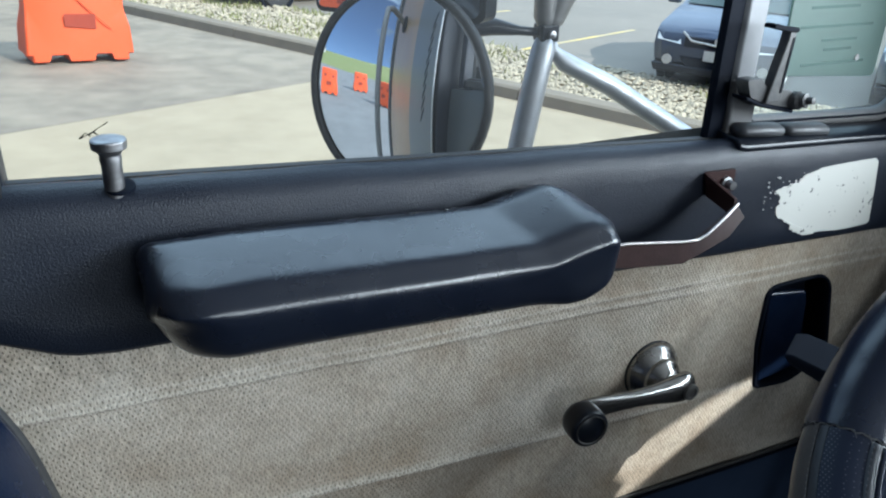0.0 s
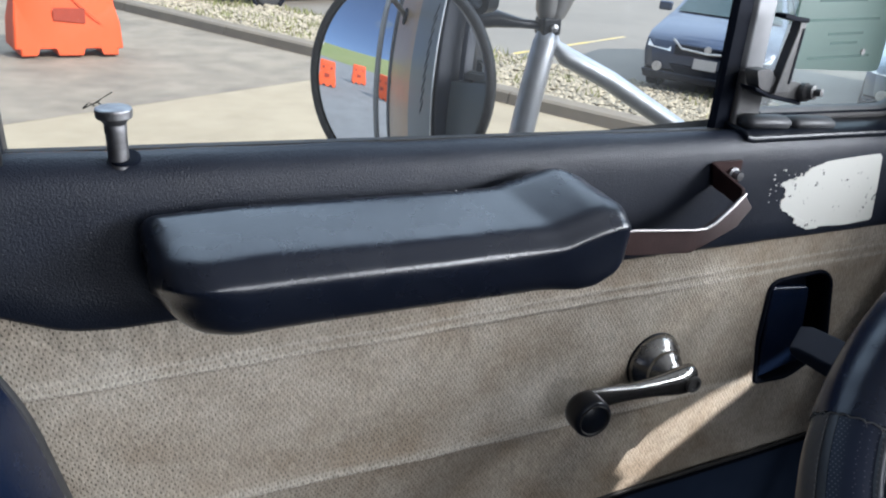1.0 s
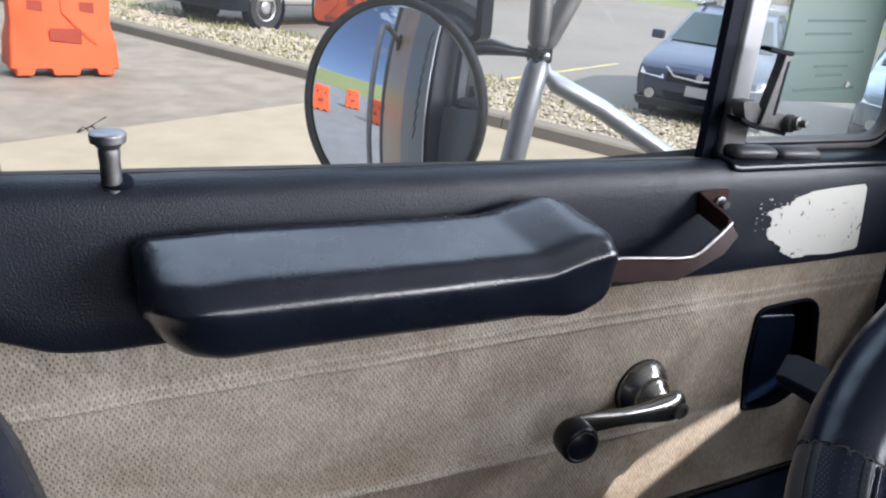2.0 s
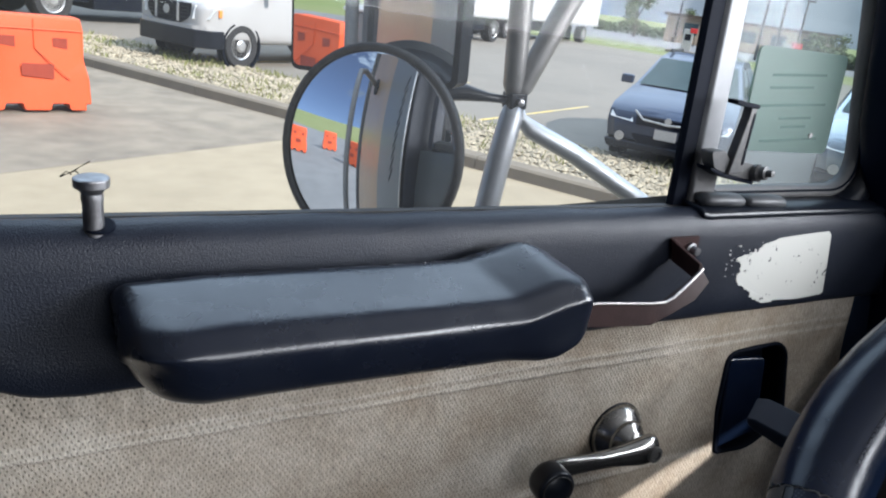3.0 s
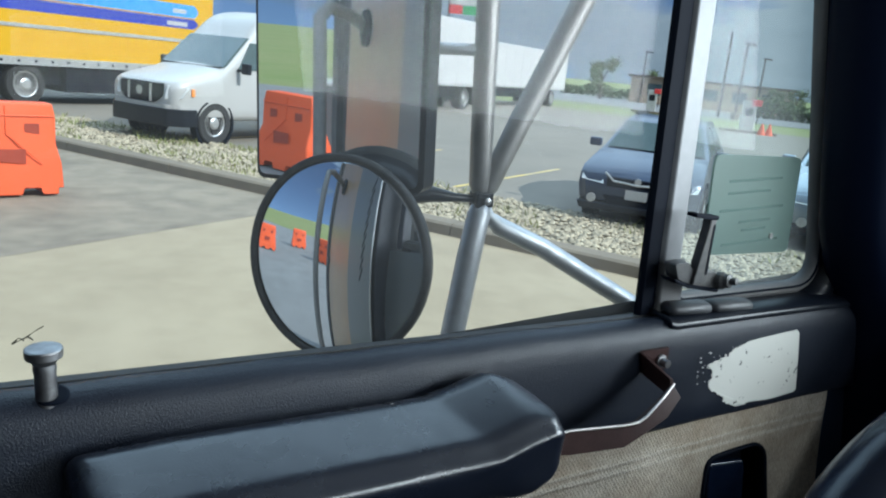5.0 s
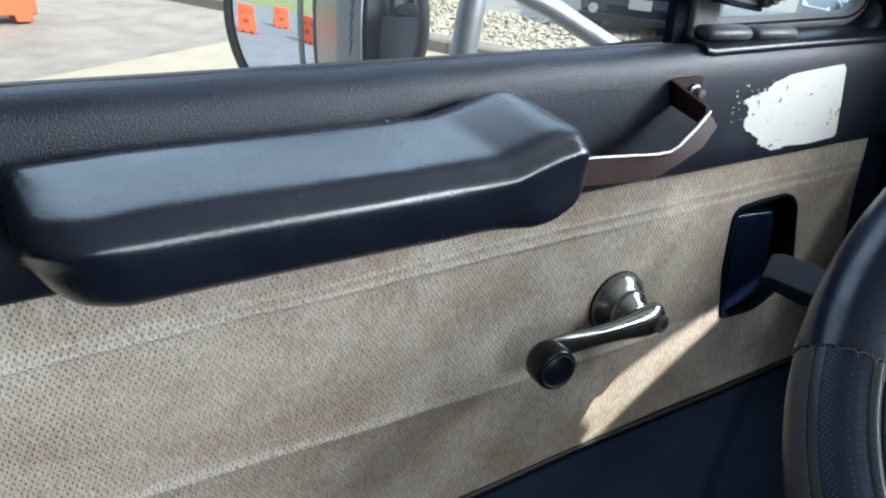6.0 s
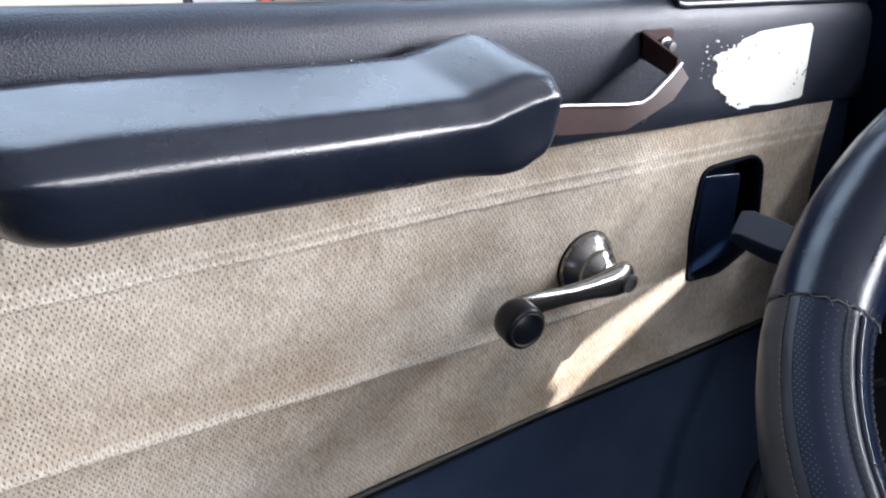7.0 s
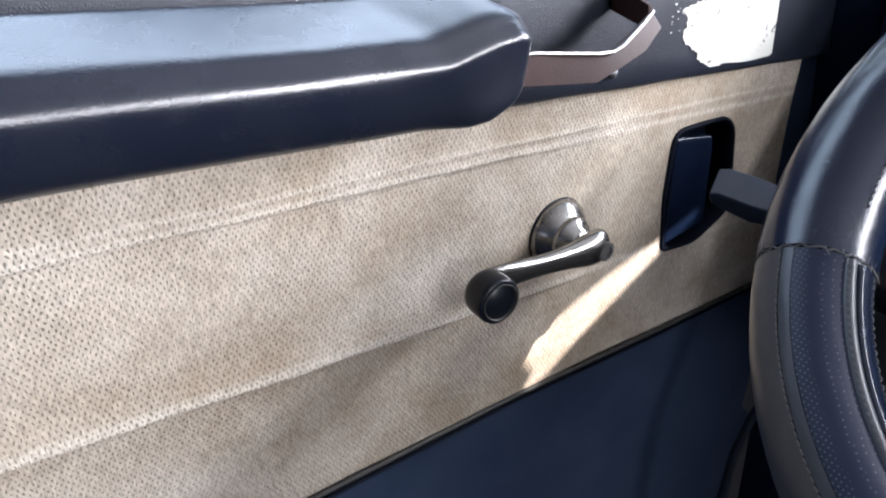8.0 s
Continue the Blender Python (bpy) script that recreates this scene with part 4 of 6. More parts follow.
# window crank
crank = part("window_crank", turned([(0.0270, 0.0), (0.0270, 0.0025), (0.0255, 0.006), (0.021, 0.011), (0.0185, 0.0135), (0.0178, 0.0140), (0.0182, 0.0155), (0.0165, 0.0185), (0.0125, 0.021), (0.0115, 0.026), (0, 0.026)], pose(0.4445, 0.001, 1.7112, 90, 0, 0), 36), "chrome", door, "worn chrome window crank", smooth=True)
part("boss_ring", turned([(0.0278, 0.0), (0.0278, 0.0010), (0.0268, 0.0014), (0.0268, 0.0)], pose(0.4445, 0.0012, 1.7112, 90, 0, 0), 36), "plastic", crank, smooth=True)
CA = [((0.4645, -0.028, 1.7100), 0.0090, 0.0066), ((0.4595, -0.029, 1.7095), 0.0142, 0.0098), ((0.4470, -0.0295, 1.7090), 0.0142, 0.0096), ((0.4299, -0.0285, 1.7091), 0.0102, 0.0071), ((0.4056, -0.027, 1.7095), 0.0081, 0.0057), ((0.3813, -0.0255, 1.7107), 0.0088, 0.0055), ((0.361, -0.025, 1.7119), 0.0109, 0.0055), ((0.3468, -0.025, 1.7116), 0.0099, 0.0052)]
part("crank_arm", loft([[(c[0], c[1] - b * math.sin(a), c[2] + h * math.cos(a)) for a in (2 * math.pi * k / 16 for k in range(16))] for c, h, b in CA]), "chrome", crank, smooth=True, sub=1)
part("crank_screw", turned([(0.0075, 0), (0.0072, 0.0025), (0.0045, 0.003), (0.004, 0.0018), (0, 0.0018)], pose(0.4545, -0.0380, 1.7095, 90, 0, 0), 18), "oldsteel", crank, "small steel screw")
knob = part("crank_knob", turned([(0.008, 0.0), (0.0130, 0.0015), (0.0152, 0.004), (0.0160, 0.008), (0.0160, 0.019), (0.0153, 0.0218), (0.0133, 0.0230), (0.0126, 0.0226), (0.0120, 0.0218), (0.0114, 0.0224), (0, 0.0230)], pose(0.3505, -0.0235, 1.7086, 88, 0, -6), 40), "plastic", crank, "round black plastic knob", smooth=True)
# raised ring in a lighter black, drawn for the highlight round the face
part("knob_ring", turned([(0.0124, 0.0222), (0.0132, 0.0236), (0.0125, 0.0239), (0.0119, 0.0232), (0.0118, 0.0222)], pose(0.3505, -0.0235, 1.7086, 88, 0, -6), 40), "rubber", knob, "raised ring, lighter for its highlight", smooth=True)

# a twig of dirt on the glass
for pts in ([(0.0305, 1.9615), (0.0345, 1.963), (0.038, 1.9645), (0.041, 1.9665), (0.0465, 1.9695)], [(0.0305, 1.9615), (0.034, 1.9645), (0.0365, 1.9625)], [(0.0385, 1.9645), (0.041, 1.962)]):
    part("dirt_streak", tube([(x, 0.0405, z - 0.008) for x, z in pts], [0.0005, 0.00025, 0.0005, 0.0002, 0.0004][:len(pts)], 5), "dirt", door)

# ---- steering wheel ----
WC, WR, WA, WT = Vector((0.5103, 0.0950, 1.8311)), 0.2186, radians(43.8), 0.0285
wu, wv, wnrm = Vector((math.cos(WA), 0, math.sin(WA))), Vector((0, 1, 0)), Vector((-math.sin(WA), 0, math.cos(WA)))
WM = Matrix(((wu.x, wv.x, wnrm.x, WC.x), (wu.y, wv.y, wnrm.y, WC.y), (wu.z, wv.z, wnrm.z, WC.z), (0, 0, 0, 1)))
wheel = thing("steering_wheel", "black leather-wrapped steering wheel with stitched seams", "steering wheel", WM)


def rim_at(a, b, lift=0.0):
    """A point on the rim at angle a round the wheel and b round the rim (0 outwards, 90 to the driver), in degrees."""
    a, b = radians(a), radians(b)
    r = WR + (WT + lift) * 1.0 * math.cos(b)
    return Vector((r * math.cos(a), r * math.sin(a), (WT + lift) * 1.08 * math.sin(b)))


def rim_skin(a0, a1, b0, b1, lift=0.0, na=48, nb=12, wob=0.0):
    return sheet([[rim_at(a0 + (a1 - a0) * i / na, b0 + (b1 - b0) * j / nb, lift + wob * noise.noise((i * 0.7, j * 0.5, 4))) for j in range(nb + 1)] for i in range(na + 1)])


SEAM = 114.2
part("rim_core", rim_skin(0, 360, 0, 360, -0.0012, 96, 20), "leather", wheel, smooth=True)
part("smooth_cover", rim_skin(SEAM - 75, SEAM - 0.2, -170, 190, 0.0012, 48, 28, 0.0004), "leather", wheel, "smooth shiny black leather", smooth=True)
part("outer_cover", rim_skin(SEAM + 0.2, SEAM + 75, -90, 71, 0.0002, 60, 16, 0.0003), "band", wheel, smooth=True)
part("grey_strip", rim_skin(SEAM + 0.2, SEAM + 75, 72.5, 84, 0.0005, 60, 4, 0.0003), "band", wheel, "dull grey leather strip", smooth=True)
part("perforated_cover", rim_skin(SEAM + 0.2, SEAM + 75, 84.5, 133, 0.0003, 60, 10, 0.0002), "perf", wheel, "perforated black leather", smooth=True)
part("inner_roll", tube([rim_at(SEAM + 0.6 + 74 * i / 60, 138, -0.0008) for i in range(61)], 0.0036, 8), "band", wheel, smooth=True)
part("inner_cover", rim_skin(SEAM + 0.2, SEAM + 75, 144, 215, 0.0002, 60, 8, 0.0003), "leather", wheel, smooth=True)
part("second_roll", tube([rim_at(SEAM + 0.6 + 74 * i / 60, 151, -0.0004) for i in range(61)], 0.0026, 8), "leather", wheel, smooth=True)
part("seam", tube([rim_at(SEAM + 0.25 * math.sin(b * 0.4), b, 0.0004) for b in range(-60, 205, 6)], 0.0006, 8), "thread", wheel, "frayed cross seam", smooth=True)
for lo, step in ((71.5, 1.05), (134.0, 1.15), (168.0, 1.3)):
    bm = bmesh.new()
    a = SEAM + 1.2
    while a < SEAM + 74:
        tube([rim_at(a, lo, 0.0012), rim_at(a + step * 0.32, lo + 1.0, 0.0021), rim_at(a + step * 0.66, lo + 0.5, 0.0012)], 0.0004, 5, bm=bm)
        a += step
    tagged(part("stitching", bm, "thread", wheel, "grey stitching"), kind="stuff")
bm = bmesh.new()
for i in range(14):
    b = random.uniform(40, 190)
    p, d = rim_at(SEAM + ragged(0.6), b, 0.001), rim_at(SEAM + ragged(1.3), b + ragged(5), 0.0022)
    tube([p, (p + d) / 2, d], 0.0002, 4, bm=bm)
tagged(part("loose_threads", bm, "thread", wheel, "loose frayed threads"), kind="stuff")
bm = bmesh.new()
a = SEAM - 8
while a > SEAM - 60:
    tube([rim_at(a, 140, 0.0012), rim_at(a - 0.4, 141, 0.0020), rim_at(a - 0.8, 140.5, 0.0012)], 0.0004, 5, bm=bm)
    a -= 1.2
tagged(part("stitching", bm, "thread", wheel, "grey stitching"), kind="stuff")
part("hub", turned([(0.0, 0.0), (0.055, 0.0), (0.06, -0.02), (0.05, -0.06), (0.03, -0.07), (0.03, -0.30)], pose(0, 0, -0.03), 32), "plastic", wheel, smooth=True)
for k in (0, 120, 240):
    a = radians(k + 180)
    part("spoke", tube([(0.04 * math.cos(a), 0.04 * math.sin(a), -0.035), (0.13 * math.cos(a), 0.13 * math.sin(a), -0.022), (0.208 * math.cos(a), 0.208 * math.sin(a), -0.004)], 0.012, 10, 0.5), "plastic", wheel, smooth=True)

# ---- turn signal stalk under the rim ----
stalk = thing("turn_signal_stalk", "black faceted turn signal stalk beside the steering column", "stalk")
rings = []
for (ax, ay, az), (bx, by, bz), deep in (((0.5082, 0.4066, 1.7570), (0.5220, 0.4120, 1.7700), 0.008), ((0.5120, 0.4020, 1.7575), (0.5300, 0.4075, 1.7702), 0.012), ((0.5220, 0.3830, 1.7535), (0.5450, 0.3900, 1.7650), 0.014), ((0.5330, 0.3560, 1.7520), (0.5480, 0.3600, 1.7600), 0.010)):
    a, b, down = Vector((ax, ay, az)), Vector((bx, by, bz)), Vector((0, 0, -deep))
    rings.append([a, b, b + down * 0.45 + Vector((0.003, 0, 0)), b + down, a + down + Vector((0.004, 0, 0)), a + down * 0.3])
part("grip", loft(rings), "stalk", stalk, bevel=0.0009)
part("rod", tube([(0.541, 0.362, 1.752), (0.545, 0.337, 1.760), (0.549, 0.312, 1.780), (0.560, 0.25, 1.79), (0.60, 0.12, 1.79)], 0.005, 10), "plastic", stalk, smooth=True)
part("lever_cable", tube([(0.621, 0.40, 1.30), (0.621, 0.40, 1.408), (0.624, 0.40, 1.466), (0.633, 0.398, 1.503), (0.645, 0.39, 1.56), (0.65, 0.33, 1.62)], 0.0045, 8), "plastic", stalk, "thin black cable beside the column", smooth=True)

# ---- driver's seat ----
seat = thing("driver_seat", "black vinyl driver seat with a piped edge", "seat")
SEC = rounded([(-0.14, 0.40), (0.03, 0.40), (0.120, 0.33), (0.150, 0.27), (0.168, 0.17), (0.18, 0.05), (0.12, -0.5), (-0.14, -0.5)], [0.05, 0.03, 0.02, 0.02, 0.02, 0.04, 0.05, 0.05], 4)
rings = []
for y, s, dx in ((0.335, 0.90, -0.01), (0.350, 0.965, -0.002), (0.362, 1.0, 0.0), (0.350, 1.012, 0.0), (0.325, 1.01, -0.01), (0.28, 1.0, -0.05), (0.10, 0.99, -0.09), (-0.25, 0.97, -0.09)):
    rings.append([(-0.16 + dx + s * u, y, 1.60 + s * v) for u, v in SEC])
part("backrest", loft(rings), "leather", seat, smooth=True)
part("piping", tube([(-0.16 + 0.985 * u, 0.3615, 1.60 + 0.985 * v) for u, v in SEC[4:-8]], 0.0055, 8), "rubber", seat, "rubbed black piping", smooth=True)
part("base", boxed(-0.25, 0.25, -0.25, 0.34, 0.95, 1.30), "leather", seat, bevel=0.03)
part("pedestal", boxed(-0.2, 0.2, -0.2, 0.3, 0.85, 0.95), "dark", seat)

# ---- outside of the truck: mirrors and body side ----
body = thing("delivery_truck", "grey and bronze truck body seen in the mirrors", "truck")
skin = [(-0.06, 0.625), (-0.31, 0.632), (-0.76, 0.632), (-0.82, 0.617), (-0.86, 0.58), (-0.88, 0.49)]
part("cab_side", sheet([[(x, y - 0.03 * max(0, (z - 1.9)) * 0.6, z) for z in (0.45, 1.0, 1.5, 1.9, 2.3, 2.62, 2.72)] for x, y in skin[:2]]), "grey", body, "grey cab side panel", smooth=True)
part("rear_side", sheet([[(x, y - 0.03 * max(0, (z - 1.9)) * 0.6, z) for z in (0.45, 1.0, 1.5, 1.9, 2.3, 2.62, 2.72)] for x, y in skin[1:4]]), "bronze", body, "bronze cab side panel", smooth=True)
part("corner_panel", sheet([[(x, y - 0.03 * max(0, (z - 1.9)) * 0.6, z) for z in (0.45, 1.0, 1.5, 1.9, 2.3, 2.62, 2.72)] for x, y in skin[3:]]), "bronze", body, "bronze rear cab corner", smooth=True)
face_y = lambda u, w: 0.625 + 0.007 * (-0.06 - u) / 0.25 - 0.018 * max(0.0, w - 1.9)
for i in range(9):
    z, u0 = 2.125 - i * 0.042, -0.118 - i * 0.0038
    part("louvre", loft([[(u, face_y(u, w) + o, w) for u, w in ((u0 - 0.012, z - 0.018), (u0 + 0.018, z + 0.030), (u0 + 0.018, z + 0.016), (u0 - 0.012, z - 0.032))] for o in (-0.004, 0.0012)]), "slot", body)
part("door_gap", tube([(-0.058, 0.624 - 0.018 * max(0.0, z - 1.9), z) for z in (0.7, 1.9, 2.3, 2.6)], 0.0035, 8), "alloy", body, "bright strip along the door gap", smooth=True)
part("grab_rail", tube([(-0.585, 0.632, 2.20), (-0.56, 0.68, 2.225), (-0.50, 0.745, 2.235), (-0.43, 0.783, 2.205), (-0.39, 0.79, 2.13), (-0.385, 0.788, 1.9), (-0.405, 0.782, 1.4), (-0.42, 0.775, 0.80), (-0.45, 0.73, 0.70), (-0.50, 0.632, 0.66)], 0.0150, 12), "greyrub", body, "long vertical grab rail", smooth=True)
part("rail_foot", turned([(0.045, 0), (0.045, 0.008), (0.02, 0.014)], pose(-0.585, 0.630, 2.20, -90, 0, 0), 18), "slot", body)
part("lower_sill", boxed(-0.84, 1.2, 0.45, 0.64, 0.40, 0.62), "grey", body, bevel=0.02)
part("fender", boxed(0.95, 2.3, 0.2, 0.62, 0.5, 1.55), "grey", body, bevel=0.08)
# added unseen plate that keeps the sun off all but the streak
part("sun_mask", loft(mask_rings, caps=False, closed=True), "dark", body, "unseen dark plate added over the windscreen, slotted for one sun shaft")
part("roof_side", boxed(-0.86, 1.1, 0.50, 0.60, 2.60, 2.72), "grey", body, bevel=0.03)

mir = thing("side_mirror", "round convex mirror and flat mirror on bright tube arms", "mirror")
MC = Vector((0.3555, 0.8715, 1.8755))
face = Vector((-0.7544, -0.6487, 0.1001)).normalized()
MQ = Matrix.Translation(MC) @ face.to_track_quat("Z", "Y").to_matrix().to_4x4() @ Matrix.Diagonal((0.985, 1.035, 1, 1))
RC, MR = 0.608, 0.117
prof = [(MR * i / 14, math.sqrt(RC * RC - (MR * i / 14) ** 2) - math.sqrt(RC * RC - MR * MR)) for i in range(14, -1, -1)]
part("convex_glass", turned(prof, MQ, 64), "mirror", mir, "convex mirror glass", smooth=True)
part("rim", loft([[MQ @ Vector((r * math.cos(a), r * math.sin(a), h)) for a in (2 * math.pi * k / 64 for k in range(64))] for r, h in ((MR - 0.0055, 0.0025), (MR - 0.0035, 0.0055), (MR + 0.0015, 0.0050), (MR + 0.0032, 0.0), (MR + 0.0025, -0.008), (MR - 0.02, -0.018))], caps=False), "rubber", mir, "black rubber mirror rim", smooth=True)
part("back_shell", turned([(MR + 0.001, -0.007), (MR - 0.025, -0.026), (0.05, -0.042), (0, -0.044)], MQ, 48), "plastic", mir, smooth=True)
J = Vector((0.572, 0.908, 1.928))
part("stub", tube([MC - face * 0.04, MC - face * 0.055 + Vector((0.03, 0.02, 0.02)), (0.46, 0.92, 1.936), (0.50, 0.915, 1.938), (0.535, 0.912, 1.932), J], [0.012, 0.012, 0.0125, 0.011, 0.006, 0.005], 12), "plastic", mir, "dark mirror stub", smooth=True)
part("arm_up", tube([J, J + Vector((-0.004, 0, 0.02)), (0.566, 0.905, 2.0), (0.562, 0.90, 2.25), (0.558, 0.89, 2.55)], [0.008, 0.014, 0.0148, 0.0148, 0.0148], 14), "tube", mir, "dull grey tube arm", smooth=True)
part("arm_diagonal", tube([J, J + Vector((0.010, 0, 0.018)), (0.62, 0.90, 2.03), (0.745, 0.88, 2.28), (0.86, 0.72, 2.55)], [0.008, 0.014, 0.0152, 0.0152, 0.0152], 14), "tube", mir, "dull grey diagonal tube arm", smooth=True)
part("arm_down", tube([J, J + Vector((-0.004, -0.002, -0.02)), (0.555, 0.905, 1.85), (0.531, 0.90, 1.737), (0.50, 0.85, 1.60), (0.47, 0.62, 1.50)], [0.010, 0.0155, 0.0165, 0.0165, 0.0165, 0.0165], 14), "alloy", mir, "flattened pale tube arm", smooth=True)
part("arm_forward", tube([J + Vector((0.002, 0, 0.004)), J + Vector((0.010, -0.004, -0.022)), J + Vector((0.024, -0.008, -0.036)), (0.66, 0.885, 1.86), (0.80, 0.845, 1.772), (0.93, 0.70, 1.66), (0.97, 0.62, 1.60)], [0.006, 0.008, 0.0125, 0.013, 0.013, 0.013, 0.013], 14), "alloy", mir, "bright forward tube arm", smooth=True)
part("clamp", boxed(J.x - 0.013, J.x + 0.013, J.y - 0.012, J.y + 0.012, J.z - 0.010, J.z + 0.012), "plastic", mir, bevel=0.003)
part("clamp_screw", turned([(0.005, 0), (0.005, 0.006), (0, 0.007)], pose(J.x, J.y - 0.012, J.z, 90, 0, 0), 10), "steel", mir)
fq = Vector((-0.749, -0.663, 0.02)).normalized()
FM = Matrix.Translation((0.385, 0.945, 2.165)) @ fq.to_track_quat("Z", "Y").to_matrix().to_4x4()
flat = part("flat_housing", loft([[FM @ Vector((u, v, w)) for u, v in rounded([(-0.115, -0.215), (0.115, -0.215), (0.115, 0.215), (-0.115, 0.215)], 0.012, 4)] for w in (-0.035, 0.0)]), "plastic", mir, "black flat mirror housing")
part("flat_glass", loft([[FM @ Vector((u, v, w)) for u, v in rounded([(-0.109, -0.209), (0.109, -0.209), (0.109, 0.209), (-0.109, 0.209)], 0.010, 4)] for w in (0.002, 0.0045)]), "mirror", flat, "flat mirror glass")
part("flat_clamp", tube([(0.49, 0.945, 2.12), (0.53, 0.93, 2.12), (0.563, 0.902, 2.12)], 0.008, 10), "alloy", mir, smooth=True)

# ---- ground ----
EX, EY = Vector((0.857, 0.515, 0)).normalized(), Vector((0.515, -0.857, 0)).normalized()     # across and along the parking kerb


def level(x, y):
    """The lot falls gently towards the truck's front and rises a little away from it."""
    return 0.1 - 0.06 * x + 0.012 * y


def stand(x, y, turn=0.0, lift=0.0):
    """A place on the sloping lot, square to it."""
    n = Vector((0.06, -0.012, 1)).normalized()
    return Matrix.Translation((x, y, level(x, y) + lift)) @ Vector((0, 0, 1)).rotation_difference(n).to_matrix().to_4x4() @ pose(0, 0, 0, 0, 0, turn)


def lot(s, v, lift=0.0):
    p = EX * s + EY * v
    return Vector((p.x, p.y, level(p.x, p.y) + lift))


rows = []
for r in [0.0, 4, 7, 10, 14, 20, 30, 45, 65, 90, 120, 160, 300, 700, 1500, 3500]:
    rows.append([(r * math.cos(a), r * math.sin(a), level(r * math.cos(a), r * math.sin(a)) - 0.06) for a in (2 * math.pi * k / 144 for k in range(145))])
bm = sheet(rows)
bmesh.ops.remove_doubles(bm, verts=bm.verts, dist=1e-5)
tagged(part("ground", bm, "grass"), "green open field to the horizon", "ground", kind="structure")


def paving(name, s0, s1, v0, v1, lift, mat, label, step=2.0):
    ns, nv = max(1, int((s1 - s0) / step)), max(1, int((v1 - v0) / step))
    rows = [[lot(s0 + (s1 - s0) * i / ns, v0 + (v1 - v0) * j / nv, lift) for j in range(nv + 1)] for i in range(ns + 1)]
    return tagged(part(name, sheet(rows), mat), label, "pavement", kind="structure")


paving("pavement_asphalt", 10.9, 50, -45, 40, 0.0, "asphalt", "pale worn asphalt car park")
paving("pavement_drive", -24, -1.4, -34, 30, 0.002, "drive", "grey asphalt drive behind the truck")
paving("pavement_concrete", -1.38, 7.96, -6.6, 30, 0.0, "concrete", "cream sunlit concrete slab", 1.5)
paving("pavement_old_concrete", -1.38, 7.96, -34, -6.62, -0.004, "oldconcrete", "older grey stained concrete slab", 1.5)
paving("gravel_bed", 8.15, 11.05, -34, 26, 0.02, "earth", "brown bed under loose stones", 1.0)
for k in range(3):
    v = -12.6 + k * 3.1
    bm = sheet([[lot(11.4 + i * 1.2, v + o, 0.006) for o in (-0.05, 0.05)] for i in range(5)])
    tagged(part("road_marking", bm, "linepaint"), "worn yellow parking line", "road marking", kind="structure")
kerb = thing("kerb", "grey concrete kerb along the gravel strip", "kerb", kind="structure")
for k in range(22):
    v0, v1 = -32 + k * 2.5 + 0.008, -32 + (k + 1) * 2.5 - 0.008
    rings = [[lot(s, v, z) for s, z in ((7.95, -0.05), (7.99, 0.12), (8.03, 0.145), (8.27, 0.15), (8.30, 0.13), (8.30, -0.05))] for v in (v0, (v0 + v1) / 2, v1)]
    part("kerb_stone", loft(rings), "kerb", kerb)

# loose stones and weeds on the strip
V, F = [], []
rng = random.Random(5)
ICO = [(0, 0, 1), (0.9, 0, 0.35), (0.28, 0.85, 0.35), (-0.72, 0.53, 0.35), (-0.72, -0.53, 0.35), (0.28, -0.85, 0.35), (0, 0, -0.4)]
TRI = [(0, 1, 2), (0, 2, 3), (0, 3, 4), (0, 4, 5), (0, 5, 1), (6, 2, 1), (6, 3, 2), (6, 4, 3), (6, 5, 4), (6, 1, 5)]
for i in range(21000):
    v = rng.uniform(-16, 8)
    c = lot(rng.uniform(8.33, 11.0), v, 0.02 + rng.uniform(0, 0.03))
    size, turn = rng.uniform(0.022, 0.062), rng.uniform(0, 6.28)
    k = len(V)
    for x, y, z in ICO:
        x, y = x * rng.uniform(0.8, 1.3), y * rng.uniform(0.7, 1.1)
        V.append((c.x + size * (x * math.cos(turn) - y * math.sin(turn)), c.y + size * (x * math.sin(turn) + y * math.cos(turn)), c.z + size * 0.75 * z))
    F += [tuple(k + t for t in tr) for tr in TRI]
me = bpy.data.meshes.new("loose_stones")
me.from_pydata(V, [], F)
me.materials.append(M["stone"])
tagged(new("loose_stones", me), "pale loose river stones on the strip", "stones", kind="stuff")
V, F = [], []
for i in range(5200):
    v = rng.gauss(-11.0, 3.6) if rng.random() < 0.8 else rng.uniform(-14, 6)
    sdev = rng.uniform(8.25, 11.0) if rng.random() < 0.5 else rng.uniform(9.8, 11.1)
    if noise.noise((v * 0.7, sdev * 0.9, 2)) < -0.02:
        continue
    c, a, h = lot(sdev, v, 0.03), rng.uniform(0, 6.28), rng.uniform(0.05, 0.16)
    w, b = Vector((math.cos(a), math.sin(a), 0)) * rng.uniform(0.008, 0.02), Vector((rng.uniform(-0.08, 0.08), rng.uniform(-0.08, 0.08), h))
    k = len(V)
    V += [tuple(c - w), tuple(c + w), tuple(c + b)]
    F.append((k, k + 1, k + 2))
me = bpy.data.meshes.new("weeds")
me.from_pydata(V, [], F)
me.materials.append(M["weed"])
tagged(new("weeds", me), "dry green weeds among the stones", "weeds", kind="stuff")

